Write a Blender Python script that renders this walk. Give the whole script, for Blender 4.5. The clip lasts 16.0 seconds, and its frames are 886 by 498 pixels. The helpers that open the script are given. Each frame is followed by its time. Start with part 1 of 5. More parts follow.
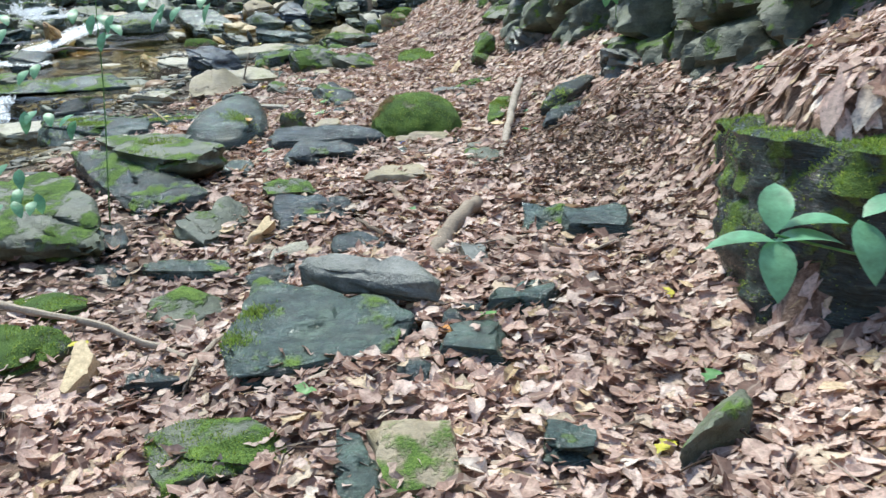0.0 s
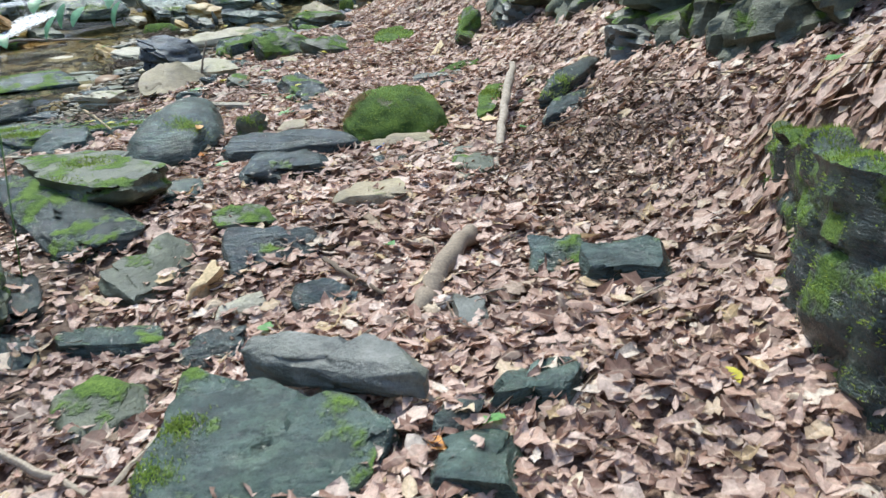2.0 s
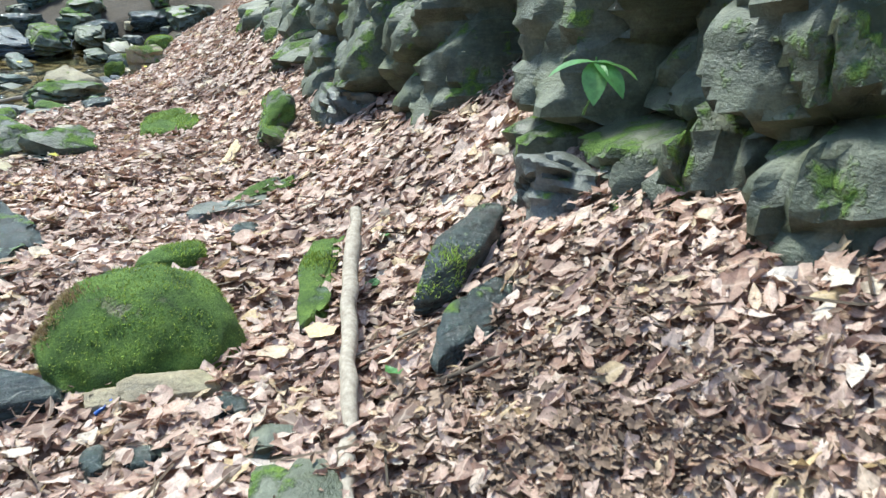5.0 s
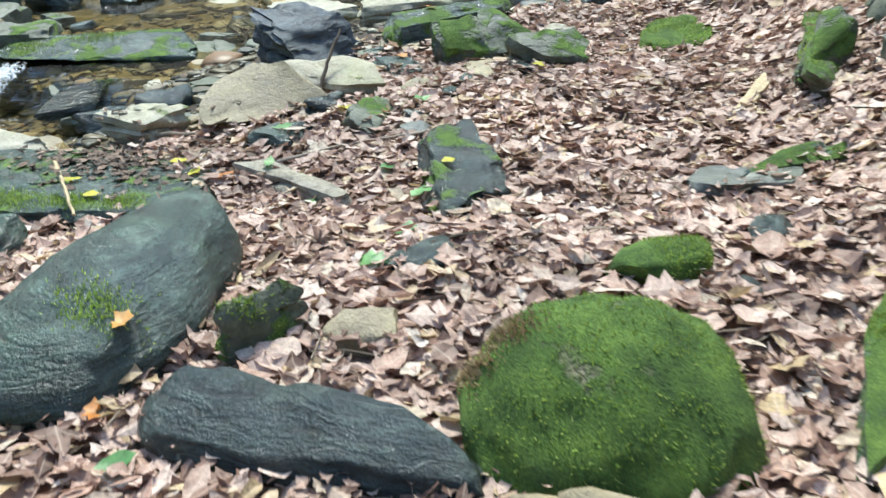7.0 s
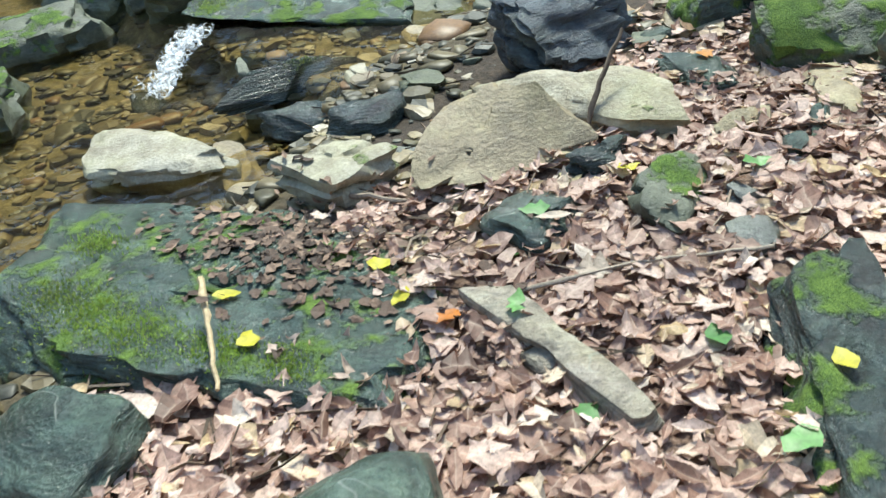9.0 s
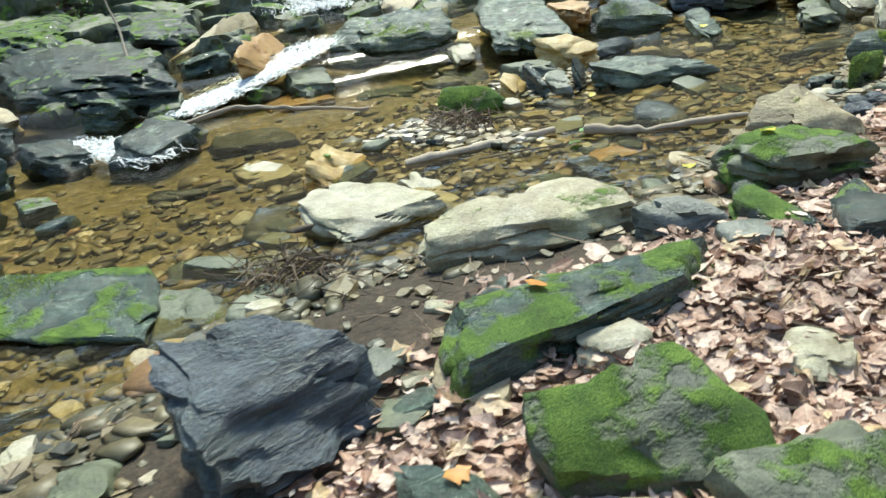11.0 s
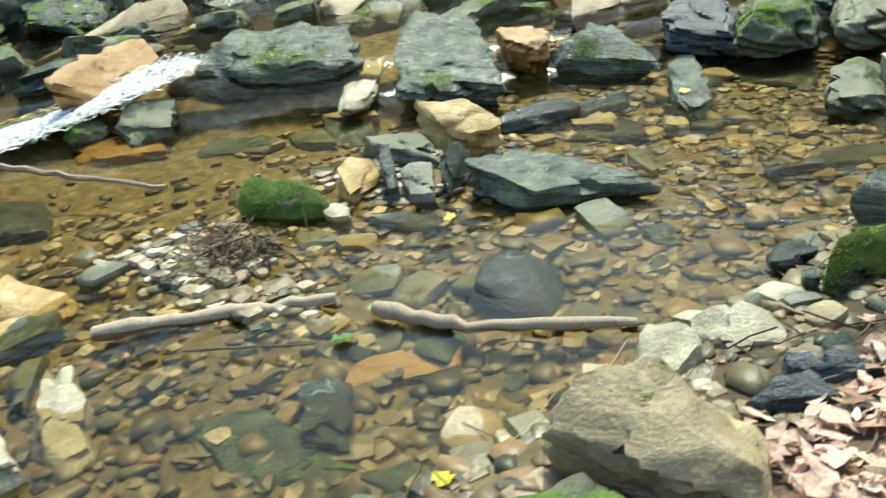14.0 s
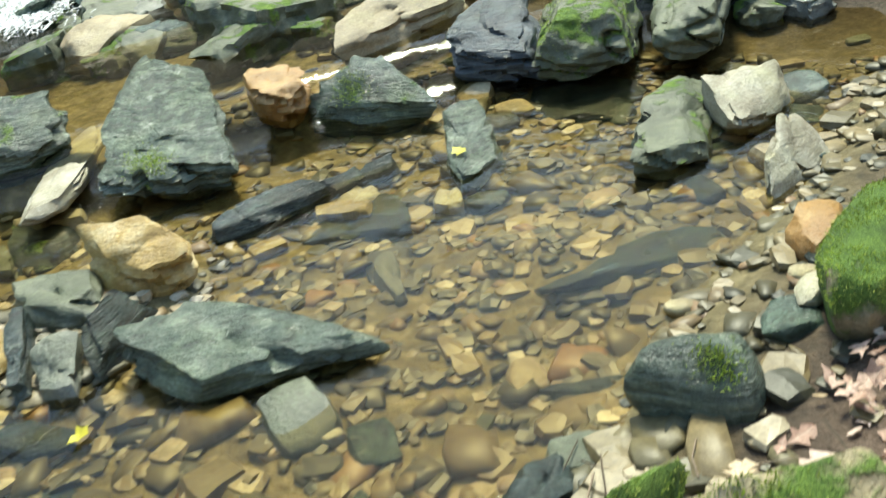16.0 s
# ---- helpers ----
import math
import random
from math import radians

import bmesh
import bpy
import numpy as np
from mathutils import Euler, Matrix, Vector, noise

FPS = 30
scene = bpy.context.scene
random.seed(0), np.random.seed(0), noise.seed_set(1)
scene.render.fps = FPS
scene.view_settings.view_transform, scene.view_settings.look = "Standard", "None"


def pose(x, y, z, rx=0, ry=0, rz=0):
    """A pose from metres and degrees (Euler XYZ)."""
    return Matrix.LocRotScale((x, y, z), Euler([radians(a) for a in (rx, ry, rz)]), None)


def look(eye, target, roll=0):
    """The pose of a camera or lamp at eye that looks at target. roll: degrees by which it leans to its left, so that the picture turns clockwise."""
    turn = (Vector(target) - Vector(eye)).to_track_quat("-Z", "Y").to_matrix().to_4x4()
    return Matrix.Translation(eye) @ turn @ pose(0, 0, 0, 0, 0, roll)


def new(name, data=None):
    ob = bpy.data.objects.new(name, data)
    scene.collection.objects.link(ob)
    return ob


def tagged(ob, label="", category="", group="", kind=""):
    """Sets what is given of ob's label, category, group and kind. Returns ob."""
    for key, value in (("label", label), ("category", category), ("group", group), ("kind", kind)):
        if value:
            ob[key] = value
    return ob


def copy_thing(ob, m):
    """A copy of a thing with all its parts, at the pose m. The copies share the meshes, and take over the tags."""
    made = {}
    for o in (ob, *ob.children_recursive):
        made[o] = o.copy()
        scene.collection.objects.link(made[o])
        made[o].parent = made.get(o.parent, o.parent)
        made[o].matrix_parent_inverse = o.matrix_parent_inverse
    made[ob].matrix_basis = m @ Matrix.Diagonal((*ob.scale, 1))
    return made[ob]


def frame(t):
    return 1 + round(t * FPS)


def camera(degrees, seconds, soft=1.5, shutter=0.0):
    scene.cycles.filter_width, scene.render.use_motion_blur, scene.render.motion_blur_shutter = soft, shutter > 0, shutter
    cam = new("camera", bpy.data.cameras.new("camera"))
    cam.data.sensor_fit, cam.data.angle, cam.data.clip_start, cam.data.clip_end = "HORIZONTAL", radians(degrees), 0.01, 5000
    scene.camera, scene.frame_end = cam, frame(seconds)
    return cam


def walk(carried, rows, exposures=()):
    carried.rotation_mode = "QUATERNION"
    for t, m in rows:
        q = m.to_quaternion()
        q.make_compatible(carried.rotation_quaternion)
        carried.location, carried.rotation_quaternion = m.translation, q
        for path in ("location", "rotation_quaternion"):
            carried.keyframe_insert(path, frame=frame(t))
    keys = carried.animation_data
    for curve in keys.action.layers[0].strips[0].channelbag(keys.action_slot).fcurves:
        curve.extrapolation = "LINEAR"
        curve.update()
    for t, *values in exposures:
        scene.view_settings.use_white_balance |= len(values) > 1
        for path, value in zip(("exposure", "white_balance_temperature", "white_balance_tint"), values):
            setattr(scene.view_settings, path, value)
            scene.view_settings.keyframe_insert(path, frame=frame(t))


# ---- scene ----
cam = camera(54.2, 16.0, soft=1.4, shutter=0.26)
PATH = [
    (0, (0.796, 1.772, 1.421), (0.544, 3.820, 0.660), -2.6),
    (0.5, (0.696, 1.975, 1.430), (0.375, 3.986, 0.601), -2.3),
    (1, (0.560, 2.223, 1.394), (0.319, 4.242, 0.553), -4.4),
    (1.5, (0.699, 2.550, 1.390), (0.441, 4.556, 0.526), -5.4),
    (2, (0.726, 2.742, 1.422), (0.490, 4.761, 0.582), -5.1),
    (2.5, (0.606, 3.274, 1.398), (0.701, 5.292, 0.527), -2.7),
    (3, (0.524, 3.562, 1.454), (0.758, 5.553, 0.548), -2.0),
    (3.2, (0.512, 3.699, 1.405), (0.764, 5.685, 0.492), -2.1),
    (5.3, (0.618, 5.609, 1.333), (0.839, 7.663, 0.578), -2.1),
    (5.5, (0.663, 5.642, 1.376), (0.685, 7.702, 0.603), -2.5),
    (6, (0.559, 5.972, 1.343), (0.134, 7.937, 0.449), -3.3),
    (6.5, (0.392, 6.363, 1.273), (-0.320, 8.220, 0.334), -3.0),
    (7, (0.203, 6.723, 1.259), (-0.639, 8.511, 0.291), -3.3),
    (7.5, (-0.135, 7.120, 1.235), (-1.055, 8.912, 0.353), -4.7),
    (8, (-0.361, 7.551, 1.165), (-1.309, 9.264, 0.163), -5.0),
    (8.5, (-0.618, 7.917, 1.254), (-1.870, 9.337, 0.133), -9.1),
    (9, (-0.869, 8.102, 1.375), (-2.093, 9.496, 0.194), -7.8),
    (9.5, (-0.909, 8.455, 1.391), (-2.110, 9.891, 0.237), -7.3),
    (10, (-0.913, 8.884, 1.451), (-2.121, 10.431, 0.458), -9.9),
    (10.2, (-0.942, 9.109, 1.472), (-2.159, 10.700, 0.561), -10.3),
    (12.3, (-1.069, 11.160, 1.458), (-2.296, 12.771, 0.600), -5.0),
    (12.5, (-1.079, 11.373, 1.474), (-2.424, 12.917, 0.670), -5.1),
    (13, (-1.165, 11.846, 1.470), (-2.575, 13.308, 0.625), -5.2),
    (13.5, (-1.163, 12.333, 1.425), (-2.569, 13.760, 0.516), -6.3),
    (14, (-1.149, 12.935, 1.504), (-2.516, 14.368, 0.544), -6.5),
    (14.5, (-1.240, 13.431, 1.483), (-2.441, 15.006, 0.525), -7.8),
    (15, (-1.229, 13.820, 1.444), (-2.406, 15.374, 0.424), -9.9),
    (15.5, (-1.260, 14.196, 1.421), (-2.451, 15.703, 0.348), -10.3),
    (16, (-1.305, 14.793, 1.513), (-2.519, 16.278, 0.435), -11.7),
]
EXPOSURES = [(0, 1.0, 6050, 0), (3, 0.97, 6100, 2), (5.3, 1.36, 6000, -3), (6, 1.32, 6000, -3), (8, 1.12, 6200, -3), (10, 1.25, 6400, -6), (12.5, 1.27, 6900, -8), (16, 1.42, 7000, -8)]
walk(cam, [(t, look(eye, target, roll)) for t, eye, target, roll in PATH], EXPOSURES)

# ---- light ----
world = bpy.data.worlds.new("sky")
world.use_nodes = True
scene.world = world
sky_nodes = world.node_tree.nodes
sky = sky_nodes.new("ShaderNodeTexSky")
sky.sky_type, sky.sun_disc = "NISHITA", False
sky.sun_elevation, sky.sun_rotation = radians(58), radians(-30)
world.node_tree.links.new(sky.outputs[0], sky_nodes["Background"].inputs[0])
sky_nodes["Background"].inputs[1].default_value = 0.15
sun = new("sun", bpy.data.lights.new("sun", "SUN"))
sun.data.energy, sun.data.angle, sun.data.color = 2.6, radians(12), (1.0, 0.94, 0.84)
sun.matrix_world = look((0, 0, 0), (-math.sin(radians(-30)) * 0.53, -math.cos(radians(-30)) * 0.53, -0.85))


# ---- materials ----
def material(name):
    mat = bpy.data.materials.new(name)
    mat.use_nodes = True
    nodes, links = mat.node_tree.nodes, mat.node_tree.links
    return mat, nodes, links, nodes["Principled BSDF"]


def mapped(nodes, links, scale, stretch=(1, 1, 1), tipped=False):
    """Coordinates in metres, shifted by each object's random number."""
    coord, info, add, mapping = (nodes.new("ShaderNode" + k) for k in ("TexCoord", "ObjectInfo", "VectorMath", "Mapping"))
    add.operation = "MULTIPLY_ADD"
    links.new(info.outputs["Random"], add.inputs[0])
    add.inputs[1].default_value = (37, 53, 71)
    links.new(coord.outputs["Object"], add.inputs[2])
    links.new(add.outputs[0], mapping.inputs[0])
    if tipped:
        mapping.inputs["Rotation"].default_value = (radians(24), radians(-17), radians(31))
    mapping.inputs["Scale"].default_value = [scale * s for s in stretch]
    return mapping.outputs[0]


def noise_node(nodes, links, vector, scale, detail=4, rough=0.6):
    n = nodes.new("ShaderNodeTexNoise")
    n.inputs["Scale"].default_value, n.inputs["Detail"].default_value, n.inputs["Roughness"].default_value = scale, detail, rough
    links.new(vector, n.inputs["Vector"])
    return n.outputs["Fac"]


def ramp(nodes, links, value, stops):
    r = nodes.new("ShaderNodeValToRGB")
    while len(r.color_ramp.elements) < len(stops):
        r.color_ramp.elements.new(0.5)
    for e, (at, colour) in zip(r.color_ramp.elements, stops):
        e.position, e.color = at, (*colour, 1) if len(colour) == 3 else colour
    links.new(value, r.inputs[0])
    return r.outputs[0]


def mixed(nodes, links, fac, a, b, kind="MIX"):
    m = nodes.new("ShaderNodeMix")
    m.data_type, m.blend_type = "RGBA", kind
    for socket, v in ((m.inputs[0], fac), (m.inputs[6], a), (m.inputs[7], b)):
        if isinstance(v, (int, float)):
            socket.default_value = v
        elif isinstance(v, tuple):
            socket.default_value = (*v, 1)
        else:
            links.new(v, socket)
    return m.outputs[2]


def maths(nodes, links, op, a, b, clamp=False):
    m = nodes.new("ShaderNodeMath")
    m.operation, m.use_clamp = op, clamp
    for socket, v in zip(m.inputs, (a, b)):
        if isinstance(v, (int, float)):
            socket.default_value = v
        else:
            links.new(v, socket)
    return m.outputs[0]


def bump(nodes, links, height, strength, distance, under=None):
    b = nodes.new("ShaderNodeBump")
    b.inputs["Strength"].default_value, b.inputs["Distance"].default_value = strength, distance
    links.new(height, b.inputs["Height"])
    if under:
        links.new(under, b.inputs["Normal"])
    return b.outputs[0]


# dark tone, middle tone, light tone, roughness
STONES = {
    "blue": ((0.018, 0.030, 0.027), (0.052, 0.078, 0.066), (0.145, 0.195, 0.162), 0.24),
    "dark": ((0.010, 0.016, 0.016), (0.030, 0.043, 0.040), (0.095, 0.125, 0.112), 0.22),
    "slate": ((0.025, 0.032, 0.042), (0.060, 0.075, 0.092), (0.13, 0.155, 0.18), 0.42),
    "grey": ((0.055, 0.060, 0.055), (0.135, 0.142, 0.125), (0.29, 0.29, 0.26), 0.45),
    "olive": ((0.034, 0.041, 0.027), (0.100, 0.112, 0.076), (0.245, 0.255, 0.185), 0.6),
    "tan": ((0.16, 0.125, 0.075), (0.33, 0.265, 0.165), (0.50, 0.43, 0.29), 0.65),
    "wet": ((0.030, 0.041, 0.033), (0.094, 0.118, 0.092), (0.25, 0.285, 0.22), 0.26),
    "cream": ((0.15, 0.12, 0.065), (0.35, 0.305, 0.205), (0.57, 0.53, 0.42), 0.6),
    "white": ((0.19, 0.16, 0.105), (0.385, 0.35, 0.26), (0.60, 0.565, 0.47), 0.6),
    "ochre": ((0.22, 0.13, 0.035), (0.42, 0.28, 0.09), (0.66, 0.56, 0.36), 0.5),
    "orange": ((0.19, 0.095, 0.032), (0.36, 0.20, 0.07), (0.52, 0.36, 0.18), 0.45),
    "rust": ((0.12, 0.065, 0.033), (0.25, 0.15, 0.08), (0.40, 0.28, 0.17), 0.45),
    "moss": ((0.085, 0.075, 0.05), (0.18, 0.155, 0.095), (0.34, 0.29, 0.19), 0.7),
    "wood": ((0.16, 0.13, 0.10), (0.30, 0.26, 0.21), (0.46, 0.42, 0.36), 0.8),
}
stone_materials = {}


def stone_material(style, moss):
    moss = min((0, 0.2, 0.4, 0.6, 0.85, 1.0), key=lambda m: abs(m - moss))
    key = (style, moss)
    if key in stone_materials:
        return stone_materials[key]
    dark, middle, light, gloss = STONES[style]
    mat, nodes, links, shader = material("stone_%s_%d" % (style, moss * 100))
    at = mapped(nodes, links, 1)
    layers = mapped(nodes, links, 1, (1.3, 1.8, 6), True)
    large = noise_node(nodes, links, at, 6, 7, 0.68)
    fine = noise_node(nodes, links, at, 70, 4, 0.7)
    bands = noise_node(nodes, links, layers, 5, 4, 0.65)
    tone = ramp(nodes, links, mixed(nodes, links, 0.5 if style in ("blue", "dark", "slate", "wood", "wet") else 0.15, large, bands), [(0.30, dark), (0.5, middle), (0.72, light)])
    grit = ramp(nodes, links, fine, [(0.30, (0.72, 0.72, 0.72)), (0.75, (1.22, 1.22, 1.22))])
    tone = mixed(nodes, links, 1.0, tone, grit, "MULTIPLY")
    seams = noise_node(nodes, links, mapped(nodes, links, 1, (2, 3, 26), True), 3.2, 3, 0.7)
    layered = style in ("blue", "dark", "slate", "wood", "wet")
    tone = mixed(nodes, links, 0.8 if layered else 0.18, tone, ramp(nodes, links, seams, [(0.36, (0.5, 0.5, 0.5)), (0.5, (1.0, 1.0, 1.0)), (0.66, (1.45, 1.45, 1.42))]), "MULTIPLY")
    blotch = ramp(nodes, links, noise_node(nodes, links, at, 14, 5, 0.7), [(0.56, (0, 0, 0)), (0.68, (1, 1, 1))])
    tone = mixed(nodes, links, maths(nodes, links, "MULTIPLY", blotch, 0.3), tone, light)
    if layered:
        vein = maths(nodes, links, "ABSOLUTE", maths(nodes, links, "SUBTRACT", noise_node(nodes, links, mapped(nodes, links, 1, (1, 2.2, 5), True), 2.6, 2, 0.5), 0.5), 0)
        thin = ramp(nodes, links, vein, [(0.0, (1, 1, 1)), (0.007, (0, 0, 0))])
        patchy = ramp(nodes, links, noise_node(nodes, links, at, 3.1, 3, 0.6), [(0.5, (0, 0, 0)), (0.62, (1, 1, 1))])
        tone = mixed(nodes, links, maths(nodes, links, "MULTIPLY", maths(nodes, links, "MULTIPLY", thin, patchy), 0.5), tone, (0.34, 0.36, 0.33))
    film = ramp(nodes, links, noise_node(nodes, links, at, 2.3, 5, 0.65), [(0.46, (0, 0, 0)), (0.66, (1, 1, 1))])
    tone = mixed(nodes, links, maths(nodes, links, "MULTIPLY", film, 0.45), tone, mixed(nodes, links, 1.0, tone, (0.92, 1.0, 0.62), "MULTIPLY"))
    dirt = ramp(nodes, links, noise_node(nodes, links, at, 27, 6, 0.75), [(0.58, (0, 0, 0)), (0.70, (1, 1, 1))])
    tone = mixed(nodes, links, maths(nodes, links, "MULTIPLY", dirt, 0.5 if layered else 0.3), tone, (0.055, 0.045, 0.03))
    crack = nodes.new("ShaderNodeTexVoronoi")
    crack.feature = "DISTANCE_TO_EDGE"
    crack.inputs["Scale"].default_value = 2.2
    links.new(layers, crack.inputs["Vector"])
    height = mixed(nodes, links, 0.35, mixed(nodes, links, 0.45, bands, seams) if layered else mixed(nodes, links, 0.5, large, bands), fine)
    lines = ramp(nodes, links, crack.outputs[0], [(0.0, (0, 0, 0)), (0.06, (1, 1, 1))])
    normal = bump(nodes, links, height, 1.0, 0.03 if layered else 0.02)
    normal = bump(nodes, links, lines, 0.15, 0.006, normal)
    rough = ramp(nodes, links, large, [(0.35, (gloss * 0.55,) * 3), (0.7, (min(1, gloss * 1.2),) * 3)])
    if moss > 0:
        geometry, split = nodes.new("ShaderNodeNewGeometry"), nodes.new("ShaderNodeSeparateXYZ")
        links.new(geometry.outputs["Normal"], split.inputs[0])
        field = maths(nodes, links, "ADD", noise_node(nodes, links, at, 4.5, 6, 0.62), maths(nodes, links, "MULTIPLY", split.outputs[2], 0.10))
        edge = 0.765 - 0.335 * moss - (0.06 if moss > 0.8 else 0)
        cover = ramp(nodes, links, field, [(edge - 0.025, (0, 0, 0)), (edge + 0.05, (1, 1, 1))])
        tuft = noise_node(nodes, links, at, 160, 3, 0.7)
        green = ramp(nodes, links, mixed(nodes, links, 0.5, tuft, noise_node(nodes, links, at, 9, 3)), [(0.32, (0.022, 0.044, 0.011)), (0.5, (0.088, 0.155, 0.027)), (0.68, (0.23, 0.34, 0.06))])
        tone = mixed(nodes, links, cover, tone, green)
        rough = mixed(nodes, links, cover, rough, (0.95, 0.95, 0.95))
        normal = bump(nodes, links, maths(nodes, links, "MULTIPLY", cover, maths(nodes, links, "ADD", tuft, 0.6)), 0.8, 0.014, normal)
    links.new(tone, shader.inputs["Base Color"])
    links.new(rough, shader.inputs["Roughness"])
    links.new(normal, shader.inputs["Normal"])
    stone_materials[key] = mat
    return mat


def island_material(name, stops, rough, grain=40, through_light=0.0, objects=False, veined=False):
    """Many small pieces, each with a tone of its own."""
    mat, nodes, links, shader = material(name)
    pick = nodes.new("ShaderNodeObjectInfo").outputs["Random"] if objects else nodes.new("ShaderNodeNewGeometry").outputs["Random Per Island"]
    coord = nodes.new("ShaderNodeTexCoord")
    tone = ramp(nodes, links, pick, stops)
    speck = noise_node(nodes, links, coord.outputs["Object"], grain, 4, 0.7)
    tone = mixed(nodes, links, 1.0, tone, ramp(nodes, links, speck, [(0.3, (0.62, 0.60, 0.58)), (0.7, (1.2, 1.2, 1.2))]), "MULTIPLY")
    damp = ramp(nodes, links, noise_node(nodes, links, coord.outputs["Object"], 1.3, 3, 0.6), [(0.34, (0.66, 0.63, 0.62)), (0.62, (1.08, 1.08, 1.08))])
    if not objects:
        tone = mixed(nodes, links, 1.0, tone, damp, "MULTIPLY")
    if veined:
        rib = nodes.new("ShaderNodeAttribute")
        rib.attribute_name = "rib"
        line = maths(nodes, links, "POWER", rib.outputs["Fac"], 9)
        tone = mixed(nodes, links, 1.0, tone, ramp(nodes, links, rib.outputs["Fac"], [(0.0, (0.80, 0.76, 0.74)), (0.45, (1.04, 1.03, 1.02))]), "MULTIPLY")
        tone = mixed(nodes, links, maths(nodes, links, "MULTIPLY", line, 0.45), tone, (0.74, 0.58, 0.45))
        spots = ramp(nodes, links, noise_node(nodes, links, coord.outputs["Object"], 85, 3, 0.7), [(0.57, (0, 0, 0)), (0.66, (1, 1, 1))])
        tone = mixed(nodes, links, maths(nodes, links, "MULTIPLY", spots, 0.5), tone, (0.15, 0.085, 0.06))
    links.new(tone, shader.inputs["Base Color"])
    shader.inputs["Roughness"].default_value = rough
    links.new(bump(nodes, links, speck, 0.5, 0.004), shader.inputs["Normal"])
    if through_light:
        leaf, mix = nodes.new("ShaderNodeBsdfTranslucent"), nodes.new("ShaderNodeMixShader")
        links.new(tone, leaf.inputs[0])
        mix.inputs[0].default_value = through_light
        links.new(shader.outputs[0], mix.inputs[1])
        links.new(leaf.outputs[0], mix.inputs[2])
        links.new(mix.outputs[0], nodes["Material Output"].inputs[0])
    return mat


DRY = [(0.0, (0.16, 0.092, 0.066)), (0.14, (0.36, 0.215, 0.16)), (0.36, (0.56, 0.378, 0.298)), (0.62, (0.67, 0.49, 0.41)), (0.84, (0.77, 0.62, 0.535)), (0.92, (0.60, 0.45, 0.24)), (1.0, (0.86, 0.77, 0.68))]
dry_leaf = island_material("dry_leaf", DRY, 0.55, 60, 0.22, veined=True)
dry_leaf_piece = island_material("dry_leaf_piece", DRY, 0.55, 12, 0.22, True, veined=True)
green_leaf = island_material("green_leaf", [(0.0, (0.10, 0.26, 0.07)), (1.0, (0.19, 0.40, 0.12))], 0.45, 30, 0.3, True)
pale_leaf = island_material("pale_leaf", [(0.0, (0.16, 0.42, 0.22)), (1.0, (0.26, 0.56, 0.32))], 0.4, 30, 0.4)
yellow_leaf = island_material("yellow_leaf", [(0.0, (0.55, 0.50, 0.03)), (1.0, (0.70, 0.62, 0.06))], 0.5, 30, 0.25, True)
orange_leaf = island_material("orange_leaf", [(0.0, (0.50, 0.17, 0.02)), (1.0, (0.62, 0.30, 0.05))], 0.5, 30, 0.2, True)
gravel = island_material("gravel", [(0.0, (0.030, 0.036, 0.028)), (0.35, (0.095, 0.085, 0.045)), (0.70, (0.185, 0.145, 0.068)), (0.92, (0.27, 0.215, 0.12)), (1.0, (0.48, 0.43, 0.33))], 0.45, 50)
bark = island_material("bark", [(0.0, (0.30, 0.24, 0.18)), (1.0, (0.42, 0.35, 0.27))], 0.85, 90, 0, True)
dark_bark = island_material("dark_bark", [(0.0, (0.09, 0.065, 0.045)), (1.0, (0.16, 0.12, 0.085))], 0.85, 90, 0, True)
mottled_bark = island_material("mottled_bark", [(0.0, (0.34, 0.29, 0.23)), (1.0, (0.42, 0.36, 0.29))], 0.85, 45, 0, True)
pale_wood = island_material("pale_wood", [(0.0, (0.58, 0.44, 0.25)), (1.0, (0.66, 0.52, 0.32))], 0.8, 70, 0, True)
blue_plastic = island_material("blue_plastic", [(0.0, (0.02, 0.10, 0.45)), (1.0, (0.03, 0.13, 0.5))], 0.35, 20, 0, True)

moss_blade = island_material("moss_blade", [(0.0, (0.15, 0.24, 0.04)), (0.5, (0.34, 0.48, 0.08)), (1.0, (0.54, 0.64, 0.18))], 0.9, 30, 0.4)

soil, nodes, links, shader = material("soil")
coord = nodes.new("ShaderNodeTexCoord").outputs["Object"]
clods = noise_node(nodes, links, coord, 30, 6, 0.7)
tone = ramp(nodes, links, clods, [(0.3, (0.022, 0.016, 0.010)), (0.55, (0.060, 0.042, 0.027)), (0.75, (0.125, 0.088, 0.056))])
bed_tone = ramp(nodes, links, noise_node(nodes, links, coord, 12, 6, 0.65), [(0.3, (0.085, 0.072, 0.032)), (0.5, (0.180, 0.146, 0.066)), (0.7, (0.34, 0.28, 0.15))])
bed = nodes.new("ShaderNodeVertexColor")
bed.layer_name = "bed"
covers = nodes.new("ShaderNodeSeparateColor")
links.new(bed.outputs[0], covers.inputs[0])
mould = ramp(nodes, links, noise_node(nodes, links, coord, 55, 5, 0.75), [(0.32, (0.07, 0.04, 0.028)), (0.5, (0.20, 0.13, 0.095)), (0.7, (0.39, 0.275, 0.21))])
tone = mixed(nodes, links, covers.outputs[1], tone, mould)
links.new(mixed(nodes, links, covers.outputs[0], tone, bed_tone), shader.inputs["Base Color"])
shader.inputs["Roughness"].default_value = 0.85
links.new(bump(nodes, links, clods, 0.8, 0.03), shader.inputs["Normal"])

